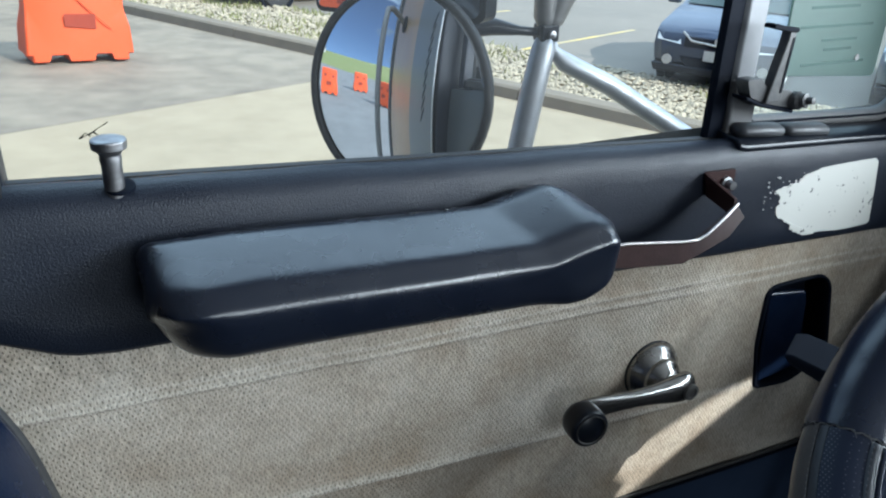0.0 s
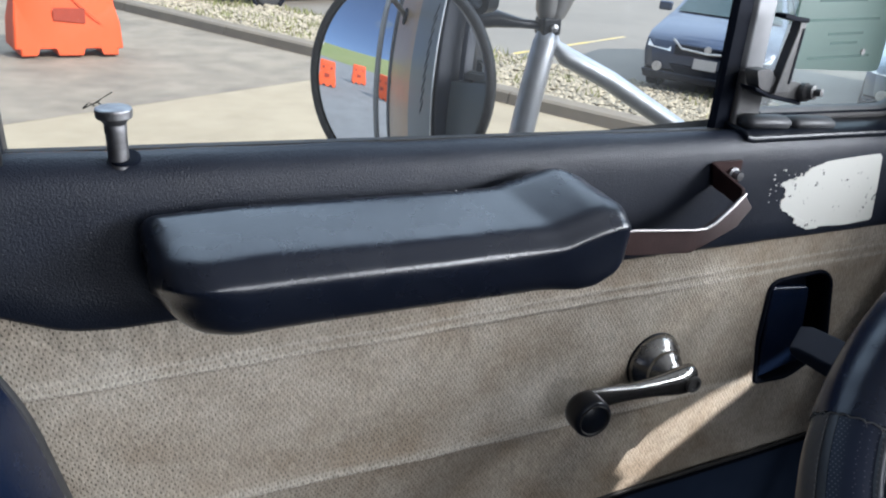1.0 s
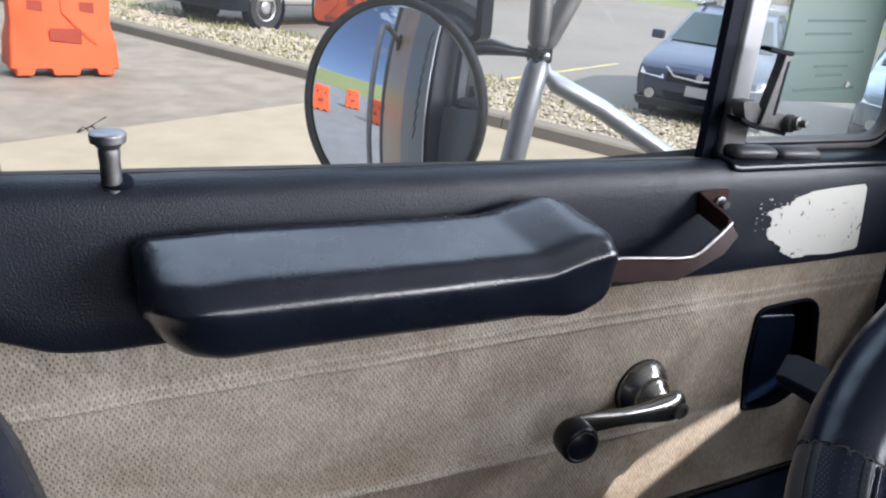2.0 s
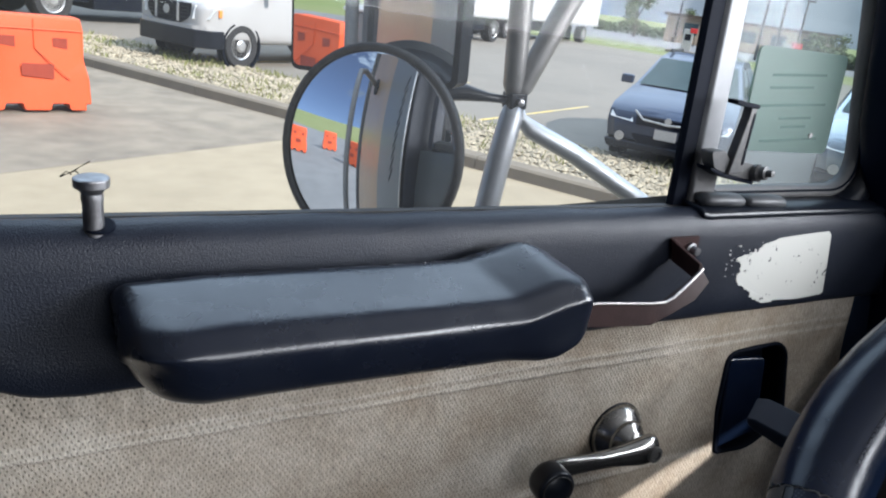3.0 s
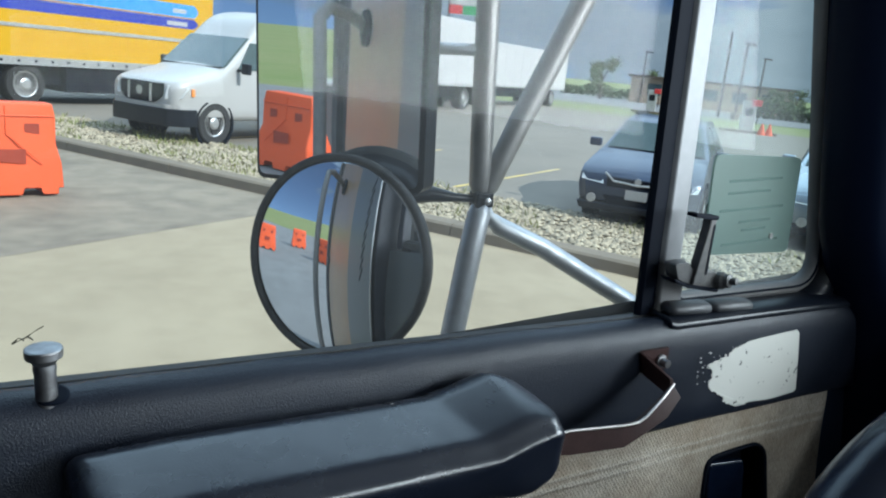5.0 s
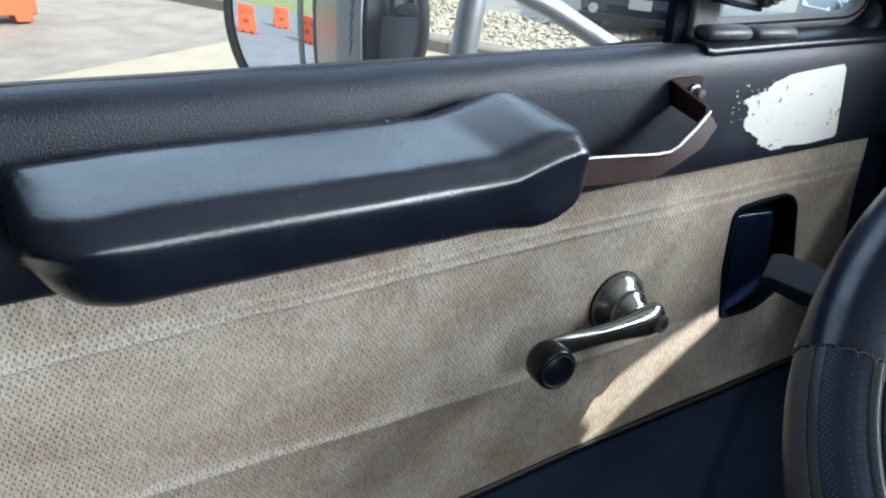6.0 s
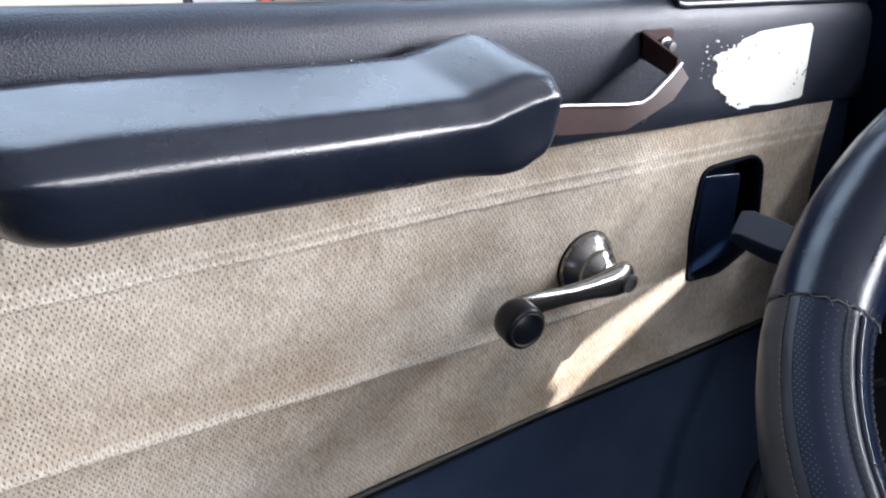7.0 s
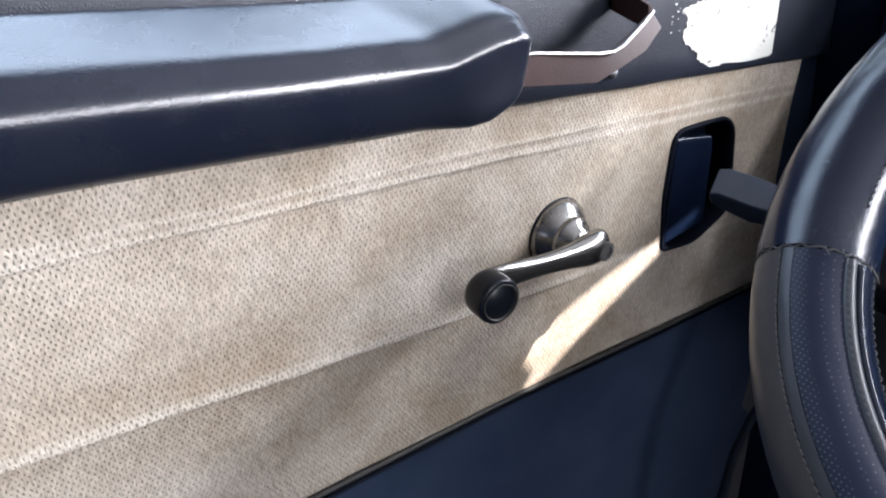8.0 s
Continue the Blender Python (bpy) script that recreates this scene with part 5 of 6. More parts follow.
# ---- orange barriers ----
def barrier(m, label):
    b = thing("traffic_barrier", label, "barrier", m, "orange water-filled barriers")
    L, H = 0.60, 1.10
    out_ = rounded([(-L, 0.10), (-L + 0.06, 0.10), (-L + 0.06, 0.02), (-0.37, 0.02), (-0.35, 0.10), (-0.16, 0.10), (-0.14, 0.02), (0.14, 0.02), (0.16, 0.10), (0.35, 0.10), (0.37, 0.02), (L - 0.06, 0.02), (L - 0.06, 0.10), (L, 0.10), (L - 0.02, 0.40), (L - 0.06, 0.62), (L - 0.06, 0.95), (L - 0.09, H), (-L + 0.09, H), (-L + 0.06, 0.95), (-L + 0.06, 0.62), (-L + 0.02, 0.40)], 0.018, 2)

    def thick(z):
        return lerp(z, [(0, 0.25), (0.40, 0.235), (0.62, 0.15), (1.05, 0.13), (1.22, 0.10)])
    rings = []
    for f in (-1, -0.93, 0.93, 1):
        g = 1.0 if abs(f) < 1 else 0.97
        rings.append([(u * g, f * thick(v), 0.55 + (v - 0.55) * g) for u, v in out_])
    part("body", loft(rings), "orange", b, bevel=0.008)
    for sgn in (-1, 1):
        for u, v, w, h in ((-0.28, 0.80, 0.14, 0.11), (0.28, 0.80, 0.14, 0.11), (0.02, 0.48, 0.30, 0.15)):
            y = sgn * (thick(v) + 0.002)
            part("fork_hole", loft([[(u - w / 2 * k, y + sgn * o, v - h * k / 2 * 0.6), (u + w / 2 * k, y + sgn * o, v - h / 2 * k), (u + w / 2 * k, y + sgn * o, v + h / 2 * k), (u - w / 2 * k, y + sgn * o, v + h / 2 * k)] for k, o in ((1.15, 0.003), (1.0, -0.0), (0.8, 0.0015))]), M["holeorange"], b, "shaded moulded hole")
        part("mould_line", tube([(0.0, sgn * 0.128, 1.06), (0.0, sgn * 0.150, 0.74), (0.36, sgn * 0.238, 0.40)], 0.008, 6), "orange", b)
        part("mould_rail", tube([(-0.53, sgn * 0.138, 0.95), (0.53, sgn * 0.138, 0.95)], 0.010, 6), "orange", b)
    return b


# barrier orange darkened, so the shallow holes carry their shade in the colour
M["holeorange"] = material("orange_hole_shade", (0.30, 0.035, 0.012), 0.7, vary=0.4, scale=9.0)
ang = math.degrees(math.atan2(EY.y, EY.x))
barrier(stand(-0.22, 10.47, 14), "bright orange plastic barrier on the concrete by the kerb")
for x, y, r in ((-10.2, 2.78, 80), (-13.6, 0.58, 80), (-9.9, -0.95, 152)):
    barrier(stand(x, y, r), "orange plastic barrier standing behind the truck")

bx = thing("utility_box", "dark grey utility box behind the truck", "utility box", stand(-11.7, -2.25, 15))
part("cabinet", boxed(-0.6, 0.6, -0.55, 0.55, 0, 1.15), "grey", bx, bevel=0.05)
part("lid", boxed(-0.63, 0.63, -0.58, 0.58, 1.15, 1.20), "rim", bx, bevel=0.01)

# ---- vehicles ----
def wheel_on(parent, x, y, r, w, side):
    m = pose(x, y, r, -90 if side > 0 else 90, 0, 0)
    t = part("wheel", turned([(r * 0.62, -w), (r * 0.93, -w), (r, -w * 0.7), (r, -w * 0.1), (r * 0.95, 0.0), (r * 0.66, 0.0), (r * 0.62, -0.03)], m, 36), "tyre", parent, "black tyre", smooth=False)
    part("rim", turned([(r * 0.62, -0.03), (r * 0.60, -0.012), (r * 0.50, -0.05), (r * 0.30, -0.035), (r * 0.20, 0.0), (0, 0.004)], m, 30), "rim", t, "pale steel rim")
    for k in range(6):
        a = k * math.pi / 3
        part("rim_slot", turned([(r * 0.065, 0), (r * 0.065, 0.006), (0, 0.006)], m @ Matrix.Translation((r * 0.42 * math.cos(a), r * 0.42 * math.sin(a), -0.044)), 8), "slot", t)


def body_loft(profile, widths, mat, parent, name, inset=0.0):
    """A car shell: side profile (x, z) swept across, narrowing by widths (z, half width)."""
    rings = []
    ys = [-1, -0.97, -0.85, 0.85, 0.97, 1]
    for f in ys:
        g = 1.0 if abs(f) < 0.99 else 0.985
        rings.append([(x - (0.10 if abs(f) > 0.9 and x > -0.3 else 0.0) * abs(f), f * (lerp(z, widths) - inset), z) for x, z in profile])
    return part(name, loft(rings), mat, parent, smooth=False, bevel=0.05)


def van(m):
    v = thing("cargo_van", "white high-roof cargo van parked nose to the kerb", "van", m)
    W = [(0.3, 0.98), (1.1, 1.01), (1.5, 0.97), (2.2, 0.88), (2.75, 0.78)]
    rings = []
    for x, hw, zb, zt in ((0.01, 0.74, 0.62, 1.06), (-0.02, 0.84, 0.50, 1.14), (-0.10, 0.93, 0.44, 1.21), (-0.28, 0.985, 0.42, 1.275), (-0.65, 1.01, 0.42, 1.365), (-1.05, 1.01, 0.42, 1.455), (-1.22, 1.01, 0.42, 1.51), (-1.60, 1.01, 0.42, 1.845), (-1.95, 1.01, 0.42, 2.16), (-2.08, 1.01, 0.42, 2.30), (-2.30, 1.01, 0.42, 2.54), (-2.60, 1.01, 0.42, 2.68), (-3.1, 1.01, 0.42, 2.73), (-4.5, 1.01, 0.42, 2.73), (-6.0, 1.01, 0.42, 2.73), (-6.1, 0.97, 0.46, 2.66)):
        k = hw / 1.01
        side = [(0.0, zb), (hw * 0.82, zb), (hw * 0.97, zb + 0.06), (hw, zb + 0.22), (hw, min(zt - 0.22, 1.10))]
        for q in (0.35, 0.7):
            z = side[4][1] + (zt - 0.12 - side[4][1]) * q
            side.append((k * lerp(z, W), z))
        side += [(k * lerp(zt - 0.10, W) - 0.015, zt - 0.085), (k * lerp(zt, W) - 0.09, zt - 0.02), (k * lerp(zt, W) - 0.25, zt), (0.0, zt + 0.012)]
        rings.append([(x, y, z) for y, z in side] + [(x, -y, z) for y, z in side[-2:0:-1]])
    part("body", loft(rings), "white", v, "white van body", smooth=True, sub=1)
    part("roof_cap_seam", tube([(-2.09, y, 2.305 - 0.10 * (y / 0.78) ** 4) for y in (-0.78, -0.6, -0.3, 0, 0.3, 0.6, 0.78)], 0.012, 6), "rim", v)
    part("bumper", loft([[(x, y, z) for x, y in rounded([(-0.5, -1.02), (-0.18, -1.02), (0.06, -0.80), (0.10, 0), (0.06, 0.80), (-0.18, 1.02), (-0.5, 1.02)], 0.06, 3)] for z in (0.36, 0.40, 0.64, 0.69)]), "plastic", v, "dark grey plastic bumper", bevel=0.02)
    part("bumper_lip", loft([[(x, y, z) for x, y in rounded([(-0.3, -0.98), (-0.12, -0.95), (0.05, -0.72), (0.085, 0), (0.05, 0.72), (-0.12, 0.95), (-0.3, 0.98)], 0.05, 3)] for z in (0.692, 0.76)]), "white", v)
    bend = lambda y: 0.050 - 0.055 * (abs(y) / 0.63) ** 3
    ys = [-0.63 + 1.26 * k / 20 for k in range(21)]
    rows = [[(bend(y), y, 0.775 + 0.16 * max(0, (abs(y) - 0.38) / 0.25) ** 1.5), ] + [(bend(y) + 0.004, y, 0.80 + 0.16 * max(0, (abs(y) - 0.38) / 0.25) ** 1.5 + (0.33 - 0.16 * max(0, (abs(y) - 0.38) / 0.25) ** 1.5) * q) for q in (0, 0.5, 1)] + [(bend(y) - 0.03, y, 1.15)] for y in ys]
    part("grille", sheet(rows), "slot", v, "black grille")
    for k in range(4):
        part("grille_slat", tube([(bend(y) + 0.008, y, 0.88 + k * 0.065) for y in (-0.54, -0.3, 0, 0.3, 0.54)], 0.008, 5), "plastic", v)
    for y in (-0.31, 0.31):
        part("grille_strut", boxed(-0.05, 0.062, y - 0.03, y + 0.03, 0.79, 1.12), "rim", v, bevel=0.01)
    part("emblem", turned([(0.085, 0), (0.085, 0.012), (0.05, 0.012)], pose(0.056, 0, 0.98, 0, 90, 0), 20), "rim", v, "round bright emblem")
    for s in (-1, 1):
        part("headlight", loft([[(x + dx, s * (y + dy), z) for x, y, z in ((0.005, 0.66, 0.86), (-0.17, 0.96, 0.88), (-0.34, 1.0, 1.10), (-0.03, 0.70, 1.13))] for dx, dy in ((-0.08, -0.05), (0.035, 0.012))]), "lampglass", v, "clear headlight", bevel=0.02)
        part("side_marker", boxed(-0.42, -0.34, s * 0.995 - 0.02, s * 0.995 + 0.02, 0.94, 1.08), "amber", v, bevel=0.01)
        part("side_window", loft([[(x, s * (lerp(z, W) + o), z) for x, z in ((-1.55, 1.50), (-2.55, 1.50), (-2.55, 2.05), (-1.95, 2.05))] for o in (-0.04, 0.012)]), "carglass", v, "dark side window")
        mm = part("door_mirror", boxed(-1.62, -1.50, s * 1.20 - 0.10, s * 1.20 + 0.10, 1.42, 1.64), "plastic", v, "black door mirror", bevel=0.03)
        part("mirror_arm", boxed(-1.6, -1.54, s * 1.05 - 0.08, s * 1.05 + 0.08, 1.46, 1.52), "plastic", v)
        part("wheel_arch", turned([(0.50, -0.16), (0.50, 0.006), (0.46, 0.006), (0.455, -0.12)], pose(-0.95, s * 1.0, 0.40, -90 if s > 0 else 90, 0, 0), 36), "slot", v)
        for x in (-0.95, -4.7):
            wheel_on(v, x, s * 1.012, 0.42, 0.25, s)
        part("door_gap", boxed(-2.70, -2.68, s * 1.004 - 0.01, s * 1.004 + 0.01, 0.55, 2.0), "slot", v)
        part("door_handle", boxed(-2.62, -2.40, s * 1.0 - 0.03, s * 1.0 + 0.03, 1.22, 1.27), "plastic", v)
    part("windscreen", loft([[(x, s * lerp(z, W) * 0.93, z) for x, z, s in ((-1.24 + d, 1.535, -1), (-1.24 + d, 1.535, 1), (-1.93 + d, 2.145, 1), (-1.93 + d, 2.145, -1))] for d in (-0.05, 0.022)]), "carglass", v, "dark windscreen")
    part("cowl", boxed(-1.26, -1.17, -0.86, 0.86, 1.50, 1.53), "slot", v, bevel=0.01)
    return v


def car(m, paint, label, name="parked_car"):
    c = thing(name, label, "car", m)
    W = [(0.2, 0.86), (0.6, 0.92), (0.95, 0.90), (1.1, 0.84), (1.62, 0.62)]
    body_loft([(-0.04, 0.36), (0.0, 0.58), (-0.05, 0.76), (-0.18, 0.86), (-1.12, 1.06), (-1.30, 1.08), (-2.0, 1.52), (-2.5, 1.62), (-3.6, 1.60), (-4.30, 1.10), (-4.5, 1.0), (-4.5, 0.36), (-3.9, 0.24), (-0.5, 0.22)], W, paint, c, "body")
    part("windscreen", loft([[(x, s * lerp(z, W) * 0.92, z) for x, z, s in ((-1.28 + d, 1.10, -1), (-1.28 + d, 1.10, 1), (-1.97 + d, 1.515, 1), (-1.97 + d, 1.515, -1))] for d in (-0.03, 0.025)]), "carglass", c, "dark windscreen")
    part("grille", boxed(-0.1, 0.022, -0.46, 0.46, 0.60, 0.74), "slot", c, "black grille", bevel=0.01)
    part("grille_bar", tube([(-0.005, -0.50, 0.80), (0.022, -0.36, 0.69), (0.030, 0, 0.665), (0.022, 0.36, 0.69), (-0.005, 0.50, 0.80)], 0.016, 6), "rim", c, "bright grille trim")
    part("emblem", turned([(0.05, 0), (0.05, 0.012), (0.02, 0.014)], pose(0.026, 0, 0.72, 0, 90, 0), 12), "rim", c)
    part("lower_bumper", loft([[(x, y, z) for y, z in ((-0.84, 0.22), (0.84, 0.22), (0.89, 0.34), (-0.89, 0.34))] for x in (-0.5, 0.030)]), "plastic", c, "black lower bumper", bevel=0.03)
    part("air_intake", loft([[(x, y, z) for y, z in ((-0.40, 0.33), (0.40, 0.33), (0.50, 0.46), (-0.50, 0.46))] for x in (-0.2, 0.014)]), "slot", c, "dark air intake", bevel=0.01)
    part("number_plate", boxed(0.02, 0.048, -0.16, 0.16, 0.44, 0.58), "white", c, "white number plate", bevel=0.004)
    part("roof_rack", boxed(-3.4, -2.2, -0.56, -0.52, 1.62, 1.67), "plastic", c)
    for s in (-1, 1):
        part("headlight", loft([[(x0, s * y, z) for x0, y, z in ((-0.02 + d, 0.50, 0.62), (-0.05 + d, 0.86, 0.66), (-0.32 + d, 0.90, 0.86), (-0.12 + d, 0.56, 0.78))] for d in (-0.1, 0.035)]), "lampglass", c, "clear headlight", bevel=0.01)
        part("fog_lamp", turned([(0.07, 0), (0.07, 0.02), (0, 0.022)], pose(0.035, s * 0.66, 0.40, 0, 90, 0), 16), "rim", c)
        part("door_mirror", boxed(-1.55, -1.42, s * 1.02 - 0.10, s * 1.02 + 0.10, 1.06, 1.20), paint, c, "door mirror", bevel=0.03)
        part("side_window", loft([[(x, s * (lerp(z, W) + o), z) for x, z in ((-1.50, 1.10), (-3.7, 1.12), (-3.5, 1.50), (-2.15, 1.50))] for o in (-0.04, 0.012)]), "carglass", c, "dark side windows")
        part("window_pillar", loft([[(x, s * (lerp(z, W) + o), z) for x, z in ((-2.65, 1.08), (-2.75, 1.08), (-2.70, 1.53), (-2.60, 1.53))] for o in (-0.03, 0.018)]), paint, c)
        for x in (-0.92, -3.55):
            part("wheel_arch", turned([(0.41, -0.14), (0.41, 0.006), (0.37, 0.006), (0.365, -0.12)], pose(x, s * 0.908, 0.34, -90 if s > 0 else 90, 0, 0), 32), "slot", c)
            wheel_on(c, x, s * 0.925, 0.335, 0.22, s)
    return c


HEAD = math.degrees(math.atan2(-EX.y, -EX.x))


def park(x, y, turn=0.0):
    return stand(x, y, HEAD + turn, 0.005)


van(park(2.07, 16.13))
car(park(7.55, 8.09, 6.9) @ Matrix.Scale(0.95, 4), "carblue", "dark blue parked car facing the gravel strip")
p = Vector((7.55, 8.09, 0)) + EY * 2.75 + EX * 0.9
car(park(p.x, p.y, 4), "carsilver", "silver-blue parked car beside the blue car")


def box_truck(m):
    t = thing("moving_truck", "yellow box truck with blue stripes", "truck", m)
    part("box", boxed(-9.0, 0, -1.25, 1.25, 1.10, 3.75), "yellow", t, "yellow cargo box", bevel=0.03)
    for s in (1, -1):
        y = 1.252 * s
        part("stripe", loft([[(x, y + s * o, z) for x, z in rounded([(-9.0, 2.62), (-0.75, 2.62), (-0.55, 2.78), (-0.75, 2.98), (-9.0, 2.98)], [0.01, 0.05, 0.12, 0.05, 0.01], 4)] for o in (-0.02, 0.004)]), "blue1", t, "light blue stripe")
        part("stripe", loft([[(x, y + s * o, z) for x, z in rounded([(-9.0, 2.30), (-0.75, 2.30), (-0.55, 2.44), (-0.75, 2.58), (-9.0, 2.58)], [0.01, 0.05, 0.1, 0.05, 0.01], 4)] for o in (-0.02, 0.004)]), "blue2", t, "dark blue stripe")
        for u, z, w in ((-1.75, 2.42, 0.75), (-1.55, 2.78, 0.5)):
            part("print_bar", boxed(u, u + w, y - 0.006, y + 0.006, z - 0.06, z + 0.06), "white", t)
        part("rub_rail", boxed(-9.0, 0, y - 0.02, y + 0.02, 1.90, 1.99), "rim", t, "grey rub rail")
        part("lower_rail", boxed(-9.0, 0, y - 0.03, y + 0.03, 1.00, 1.20), "rim", t, "grey lower rail")
        for k in range(20):
            part("rail_clip", boxed(-8.9 + k * 0.44, -8.82 + k * 0.44, y - 0.035, y + 0.035, 1.07, 1.13), "slot", t)
        for x in (-6.0, 1.6):
            wheel_on(t, x, s * 1.2, 0.52, 0.5, s)
    part("chassis", boxed(-8.8, 1.6, -0.95, 0.95, 0.50, 1.02), "slot", t)
    # near-black boxes added for the underframe and the shadow beneath it together
    part("under_body_dark", boxed(-4.9, -0.3, -1.18, 1.18, 0.34, 1.0), "slot", t, "dark underframe boxes that also fill the shadow under the body", bevel=0.03)
    part("fuel_tank", boxed(-3.2, -1.2, -1.15, 1.15, 0.45, 0.95), "plastic", t, bevel=0.08)
    part("cab", loft([[(x, y, z) for x, z in ((0.1, 0.6), (2.5, 0.6), (2.55, 1.5), (1.7, 1.75), (1.25, 2.6), (0.1, 2.65))] for y in (-1.05, 1.05)]), "yellow", t, "yellow cab", bevel=0.05)
    return t


def trailer(m, length, tall, label):
    t = thing("semi_trailer", label, "trailer", m, "white trailers")
    part("box", boxed(-length, 0, -1.28, 1.28, 1.20, 1.2 + tall), "box_white", t, "white ribbed box", bevel=0.03)
    part("lower_rail", boxed(-length, 0, -1.29, 1.29, 1.10, 1.22), "rim", t)
    part("skirt", boxed(-length * 0.75, -length * 0.35, -1.2, 1.2, 0.55, 1.1), "slot", t)
    for k in range(int(length / 1.2)):
        part("panel_rib", boxed(-length + 0.6 + k * 1.2, -length + 0.64 + k * 1.2, -1.285, 1.285, 1.25, 1.15 + tall), "box_white", t)
    part("rear_door", boxed(-length - 0.02, -length + 0.03, -1.2, 1.2, 1.3, 1.1 + tall), "box_white", t)
    for s in (-1, 1):
        for x in (-length + 1.2, -length + 2.5, -2.0):
            wheel_on(t, x, s * 1.2, 0.52, 0.5, s)
    part("landing_leg", boxed(-3.6, -3.4, -0.9, 0.9, 0.1, 1.1), "slot", t)
    return t


q = Vector((0.19, 22.1, 0)) + EX * 6.0 - EY * 1.25
box_truck(stand(q.x, q.y, HEAD + 180))
q = Vector((16.4, 31.3, 0)) + EX * 5.2 - EY * 1.28
trailer(stand(q.x, q.y, HEAD + 180), 8.5, 2.95, "tall white box trailer parked across the lot")
q = Vector((33.5, 44.0, 0)) - EY * 1.28
trailer(stand(q.x, q.y, HEAD + 180), 14.0, 2.4, "long white trailer parked far across the lot")


# ---- far things ----
def tree(x, y, h, seed):
    r = random.Random(seed)
    z0 = level(x, y) - 0.1
    t = thing("tree", "green leafy tree at the edge of the lot", "tree", stand(x, y, 0.0, -0.1))
    bm = tube([(0, 0, 0), (0.05 * h * 0.2, 0, h * 0.3), (0, 0.02 * h, h * 0.75)], [h * 0.03, h * 0.022, h * 0.008], 8)
    tips = []
    for k in range(9):
        a, e = r.uniform(0, 6.28), r.uniform(0.35, 0.95)
        q = Vector((math.cos(a) * h * 0.22 * r.uniform(0.5, 1.2), math.sin(a) * h * 0.22 * r.uniform(0.5, 1.2), h * e))
        tube([(0, 0, h * e * 0.55), (q.x * 0.5, q.y * 0.5, h * e * 0.8), q], [h * 0.012, h * 0.008, h * 0.003], 5, bm=bm)
        tips.append(q)
    part("trunk", bm, "bark", t)
    V, F = [], []
    for q in tips:
        for k in range(130):
            d = Vector((r.gauss(0, 1), r.gauss(0, 1), r.gauss(0, 0.8))) * h * 0.075
            c = q + d
            u, w = Vector((r.gauss(0, 1), r.gauss(0, 1), r.gauss(0, 1))).normalized() * h * 0.03, Vector((r.gauss(0, 1), r.gauss(0, 1), r.gauss(0, 1))).normalized() * h * 0.03
            n = len(V)
            V += [tuple(c - u), tuple(c + w), tuple(c + u), tuple(c - w)]
            F.append((n, n + 1, n + 2, n + 3))
    me = bpy.data.meshes.new("crown")
    me.from_pydata(V, [], F)
    me.materials.append(M["leaf"])
    new("crown", me).parent = t


def far(px, d):
    """A place at bearing px degrees (from ahead, to the right) and distance d."""
    a = radians(px)
    x, y = d * math.sin(a), d * math.cos(a)
    return x, y, level(x, y)


for i, (brg, d, h) in enumerate(((39.9, 95, 4.6), (43.4, 100, 3.9), (51.6, 88, 2.9), (52.9, 90, 3.2), (57.0, 90, 2.8))):
    x, y, z = far(brg, d)
    tree(x, y, h, i)


def pole(x, y, h, arm=True, label="dark light pole with a short arm"):
    p = thing("light_pole", label, "light pole", stand(x, y, 0.0, -0.05))
    part("mast", tube([(0, 0, 0), (0, 0, h)], [0.13, 0.08], 8), "plastic", p)
    if arm:
        part("lamp_head", boxed(-0.1, 0.9, -0.15, 0.15, h - 0.05, h + 0.12), "plastic", p)
        part("base", boxed(-0.25, 0.25, -0.25, 0.25, 0, 0.6), "kerb", p)


for brg, d, h in ((42.7, 96, 5.9), (49.2, 70, 6.2), (48.1, 72, 7.2), (50.5, 90, 6.0)):
    x, y, z = far(brg, d)
    pole(x, y, h, brg != 48.1)
for brg, d, label in ((43.5, 62, "white and red fuel pump far across the lot"), (50.0, 47, "white and red fuel pump with orange cones at its foot")):
    x, y, z = far(brg, d)
    k = thing("fuel_pump", label, "fuel pump", stand(x, y, -45))
    part("cabinet", boxed(-0.36, 0.36, -0.3, 0.3, 0, 1.75), "box_white", k, bevel=0.04)
    part("red_top", boxed(0.1, 0.60, -0.33, 0.33, 1.50, 1.85), "red", k, "red top panel", bevel=0.03)
    part("screen", boxed(-0.22, 0.22, -0.315, -0.285, 0.95, 1.4), "slot", k)
    part("hose", tube([(0.38, -0.1, 1.4), (0.52, -0.12, 1.0), (0.50, -0.12, 0.5), (0.38, -0.1, 0.75)], 0.03, 6), "slot", k)
    part("island", boxed(-1.4, 1.6, -0.7, 0.6, 0, 0.14), "kerb", k)
    if d < 50:
        for u, v in ((0.75, -0.95), (1.15, -0.85)):
            part("cone", turned([(0.24, 0), (0.22, 0.04), (0.04, 0.62), (0, 0.62)], pose(u, v, 0), 14), "orange", k)
x, y, z = far(47.2, 100)
b = thing("low_building", "low tan building beyond the lot", "building", stand(x, y, -45))
part("wall", boxed(-9, 9, -4, 4, 0, 2.9), "tan", b)
part("roof", boxed(-9.4, 9.4, -4.4, 4.4, 2.9, 3.2), "bark", b)
for k in range(5):
    part("window", boxed(-7 + k * 3.2, -5.4 + k * 3.2, -4.03, -3.97, 1.0, 2.3), "carglass", b)
x, y, z = far(29.4, 72)
s = thing("price_sign", "tall red, white and green roadside price sign", "sign", stand(x, y, -29))
for u in (-1.25, 1.25):
    part("leg", boxed(u - 0.1, u + 0.1, -0.1, 0.1, 0, 13), "plastic", s)
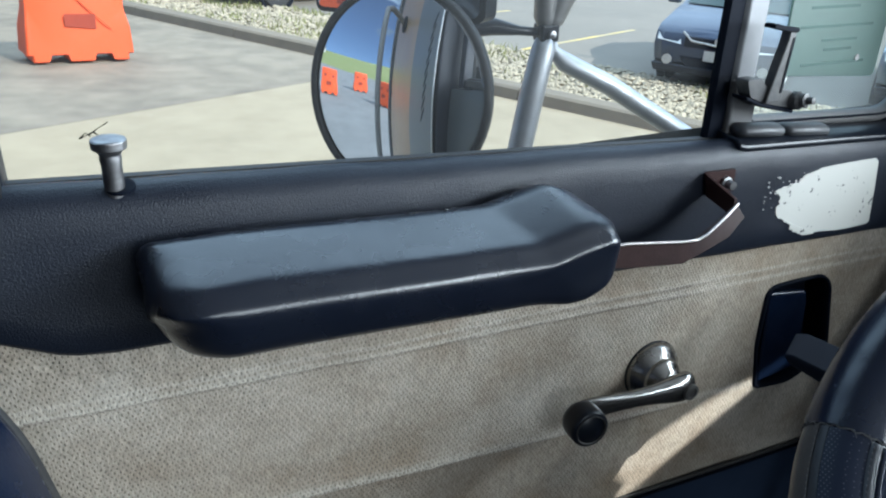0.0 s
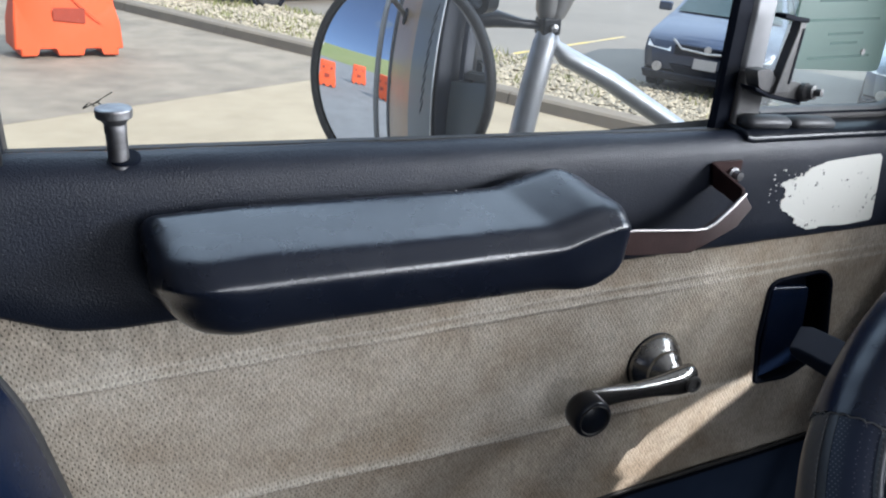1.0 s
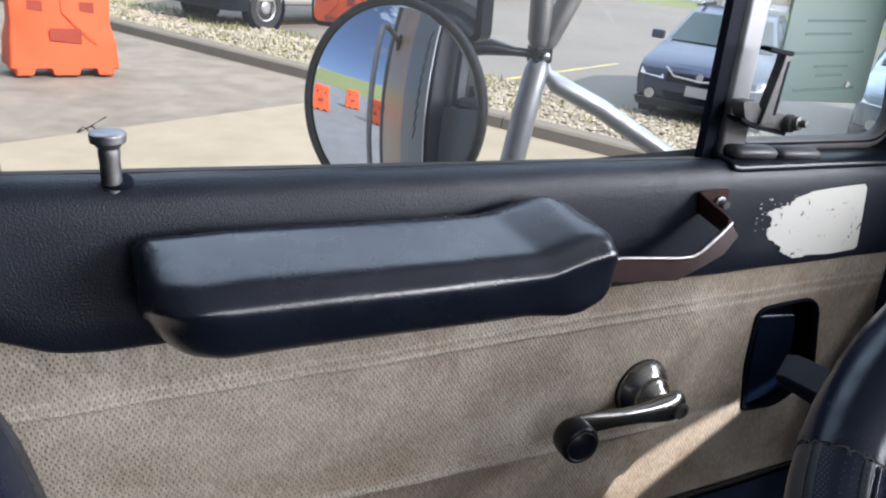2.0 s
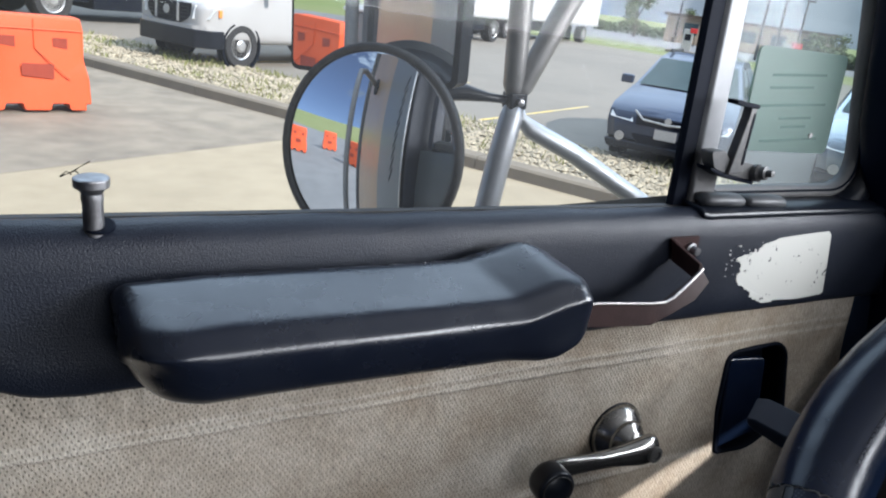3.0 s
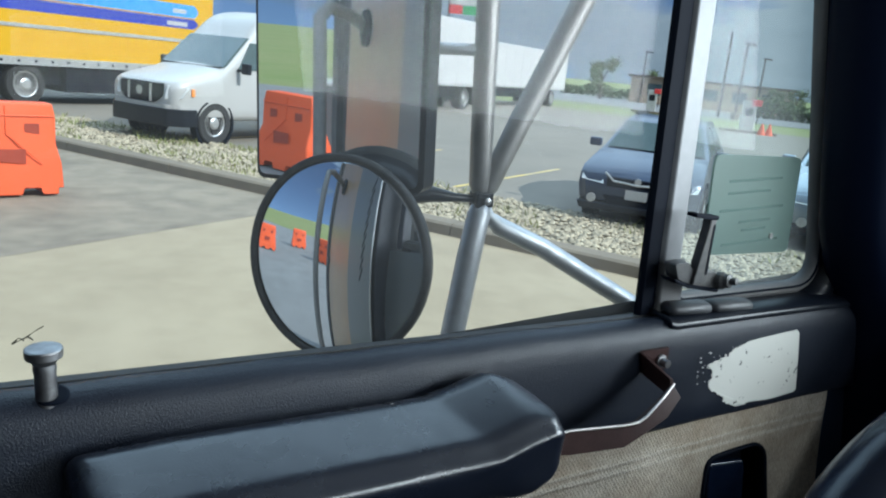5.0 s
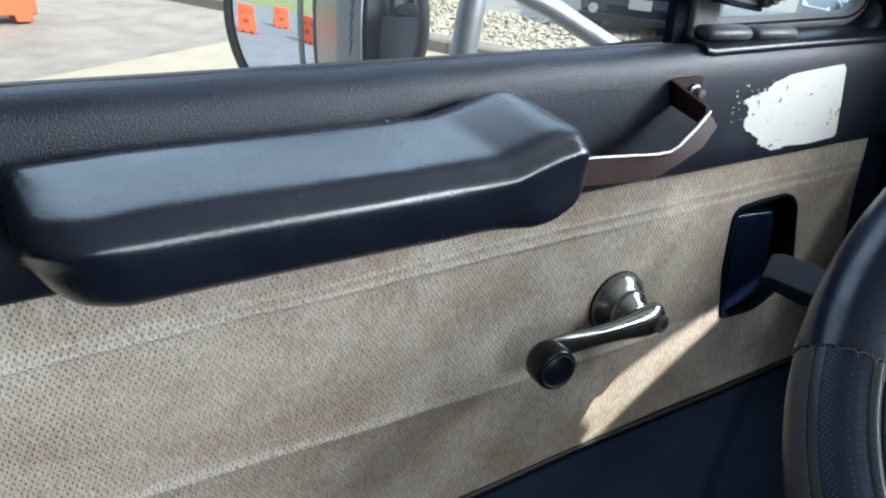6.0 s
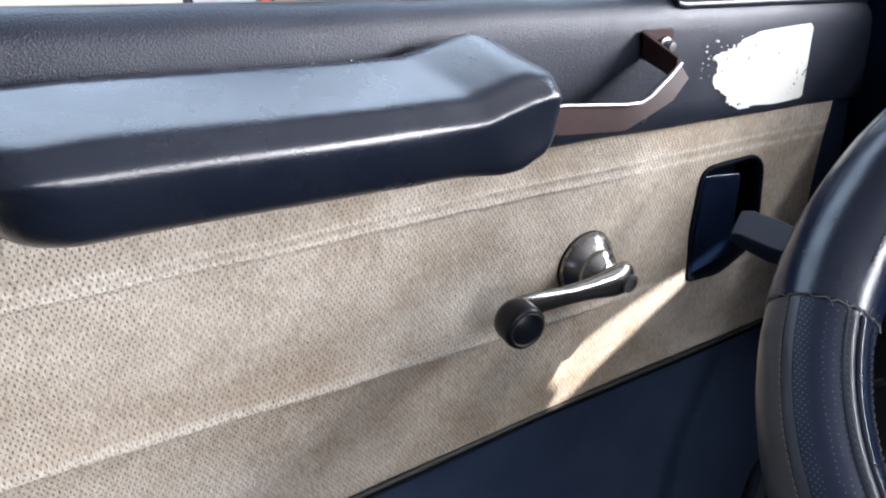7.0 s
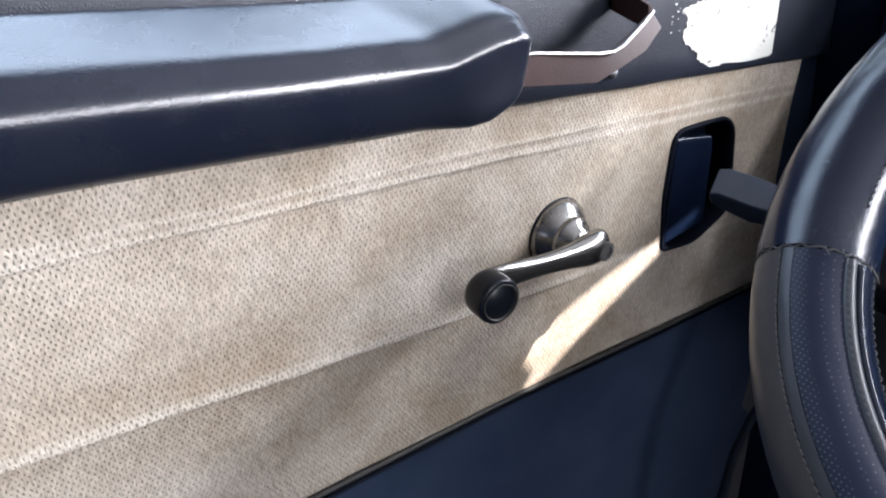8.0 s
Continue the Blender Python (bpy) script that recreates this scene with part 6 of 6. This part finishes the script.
part("red_board", boxed(-1.2, 1.2, -0.15, 0.15, 10.0, 13.0), "red", s, "red board")
part("green_band", boxed(-1.2, 1.2, -0.16, 0.16, 9.5, 9.95), "signgreen", s)
part("white_board", boxed(-1.2, 1.2, -0.15, 0.15, 7.4, 9.45), "box_white", s, "white board")
part("green_board", boxed(0.0, 1.2, -0.15, 0.15, 6.6, 7.35), "signgreen", s)
part("red_small_board", boxed(-1.2, -0.05, -0.15, 0.15, 6.6, 7.35), "red", s)
for k in range(2):
    part("print_bar", boxed(-0.9, 0.9, -0.17, 0.17, 10.5 + k * 1.0, 10.9 + k * 1.0), "box_white", s)

paving("far_road", 66, 120, -70, 60, -0.03, "drive", "grey road beyond the lawn", 6.0)


def hedge(b0, b1, d, tall, seed):
    """A row of bushes between two bearings."""
    r = random.Random(seed)
    V, F = [], []
    for k in range(2600):
        x, y, z = far(b0 + (b1 - b0) * r.random(), d + r.uniform(-1.5, 1.5))
        h = tall * (0.75 + 0.5 * noise.noise((x * 0.25, y * 0.25, seed)))
        c = Vector((x, y, z + h * r.random() ** 0.7))
        u, w = (Vector((r.gauss(0, 1), r.gauss(0, 1), r.gauss(0, 1))).normalized() * 0.22 for _ in range(2))
        n = len(V)
        V += [tuple(c - u), tuple(c + w), tuple(c + u), tuple(c - w)]
        F.append((n, n + 1, n + 2, n + 3))
    me = bpy.data.meshes.new("hedge")
    me.from_pydata(V, [], F)
    me.materials.append(M["leaf"])
    tagged(new("hedge", me), "dark green hedge beyond the lot", "hedge", kind="stuff")


hedge(37.0, 45.5, 108, 1.7, 21)
hedge(50.3, 60.0, 86, 2.1, 22)

# lot and lawn edges, and a long white hall far behind the truck
paving("lawn_edge", 50, 50.3, -60, 40, 0.12, "kerb", "far kerb of the car park", 3.0)
x, y = -190, 95
h = thing("white_hall", "long low white hall beyond the lawn", "building", stand(x, y, -62, -0.06))
part("wall", boxed(-60, 60, -10, 10, 0, 3.6), "box_white", h)
part("roof", boxed(-60.5, 60.5, -10.5, 10.5, 3.6, 4.1), "grey", h)
for k in range(12):
    part("dock_door", boxed(-55 + k * 9, -51 + k * 9, -10.06, -9.94, 0.5, 3.0), "grey", h)
for x, y in ((-38, 14), (-60, 30)):
    pole(x, y, 9.0)

# the rest of the truck's front, standing on its wheels
part("hood", boxed(1.18, 2.25, -1.45, 0.20, 0.62, 1.72), "grey", body, "grey engine hood", bevel=0.08)
part("chassis", boxed(-1.0, 2.2, -1.1, 0.15, 0.45, 0.78), "slot", body)
for x in (1.62, -0.55):
    for y, s in ((0.60, 1), (-1.52, -1)):
        r = 0.42
        m = pose(x, y, r + level(x, y), -90 if s > 0 else 90, 0, 0)
        t = part("wheel", turned([(r * 0.62, -0.26), (r * 0.93, -0.26), (r, -0.18), (r, -0.03), (r * 0.95, 0.0), (r * 0.66, 0.0), (r * 0.62, -0.03)], m, 36), "tyre", body, "black tyre")
        part("rim", turned([(r * 0.62, -0.03), (r * 0.60, -0.012), (r * 0.50, -0.05), (r * 0.30, -0.035), (r * 0.20, 0.0), (0, 0.004)], m, 30), "rim", t, "pale steel rim")
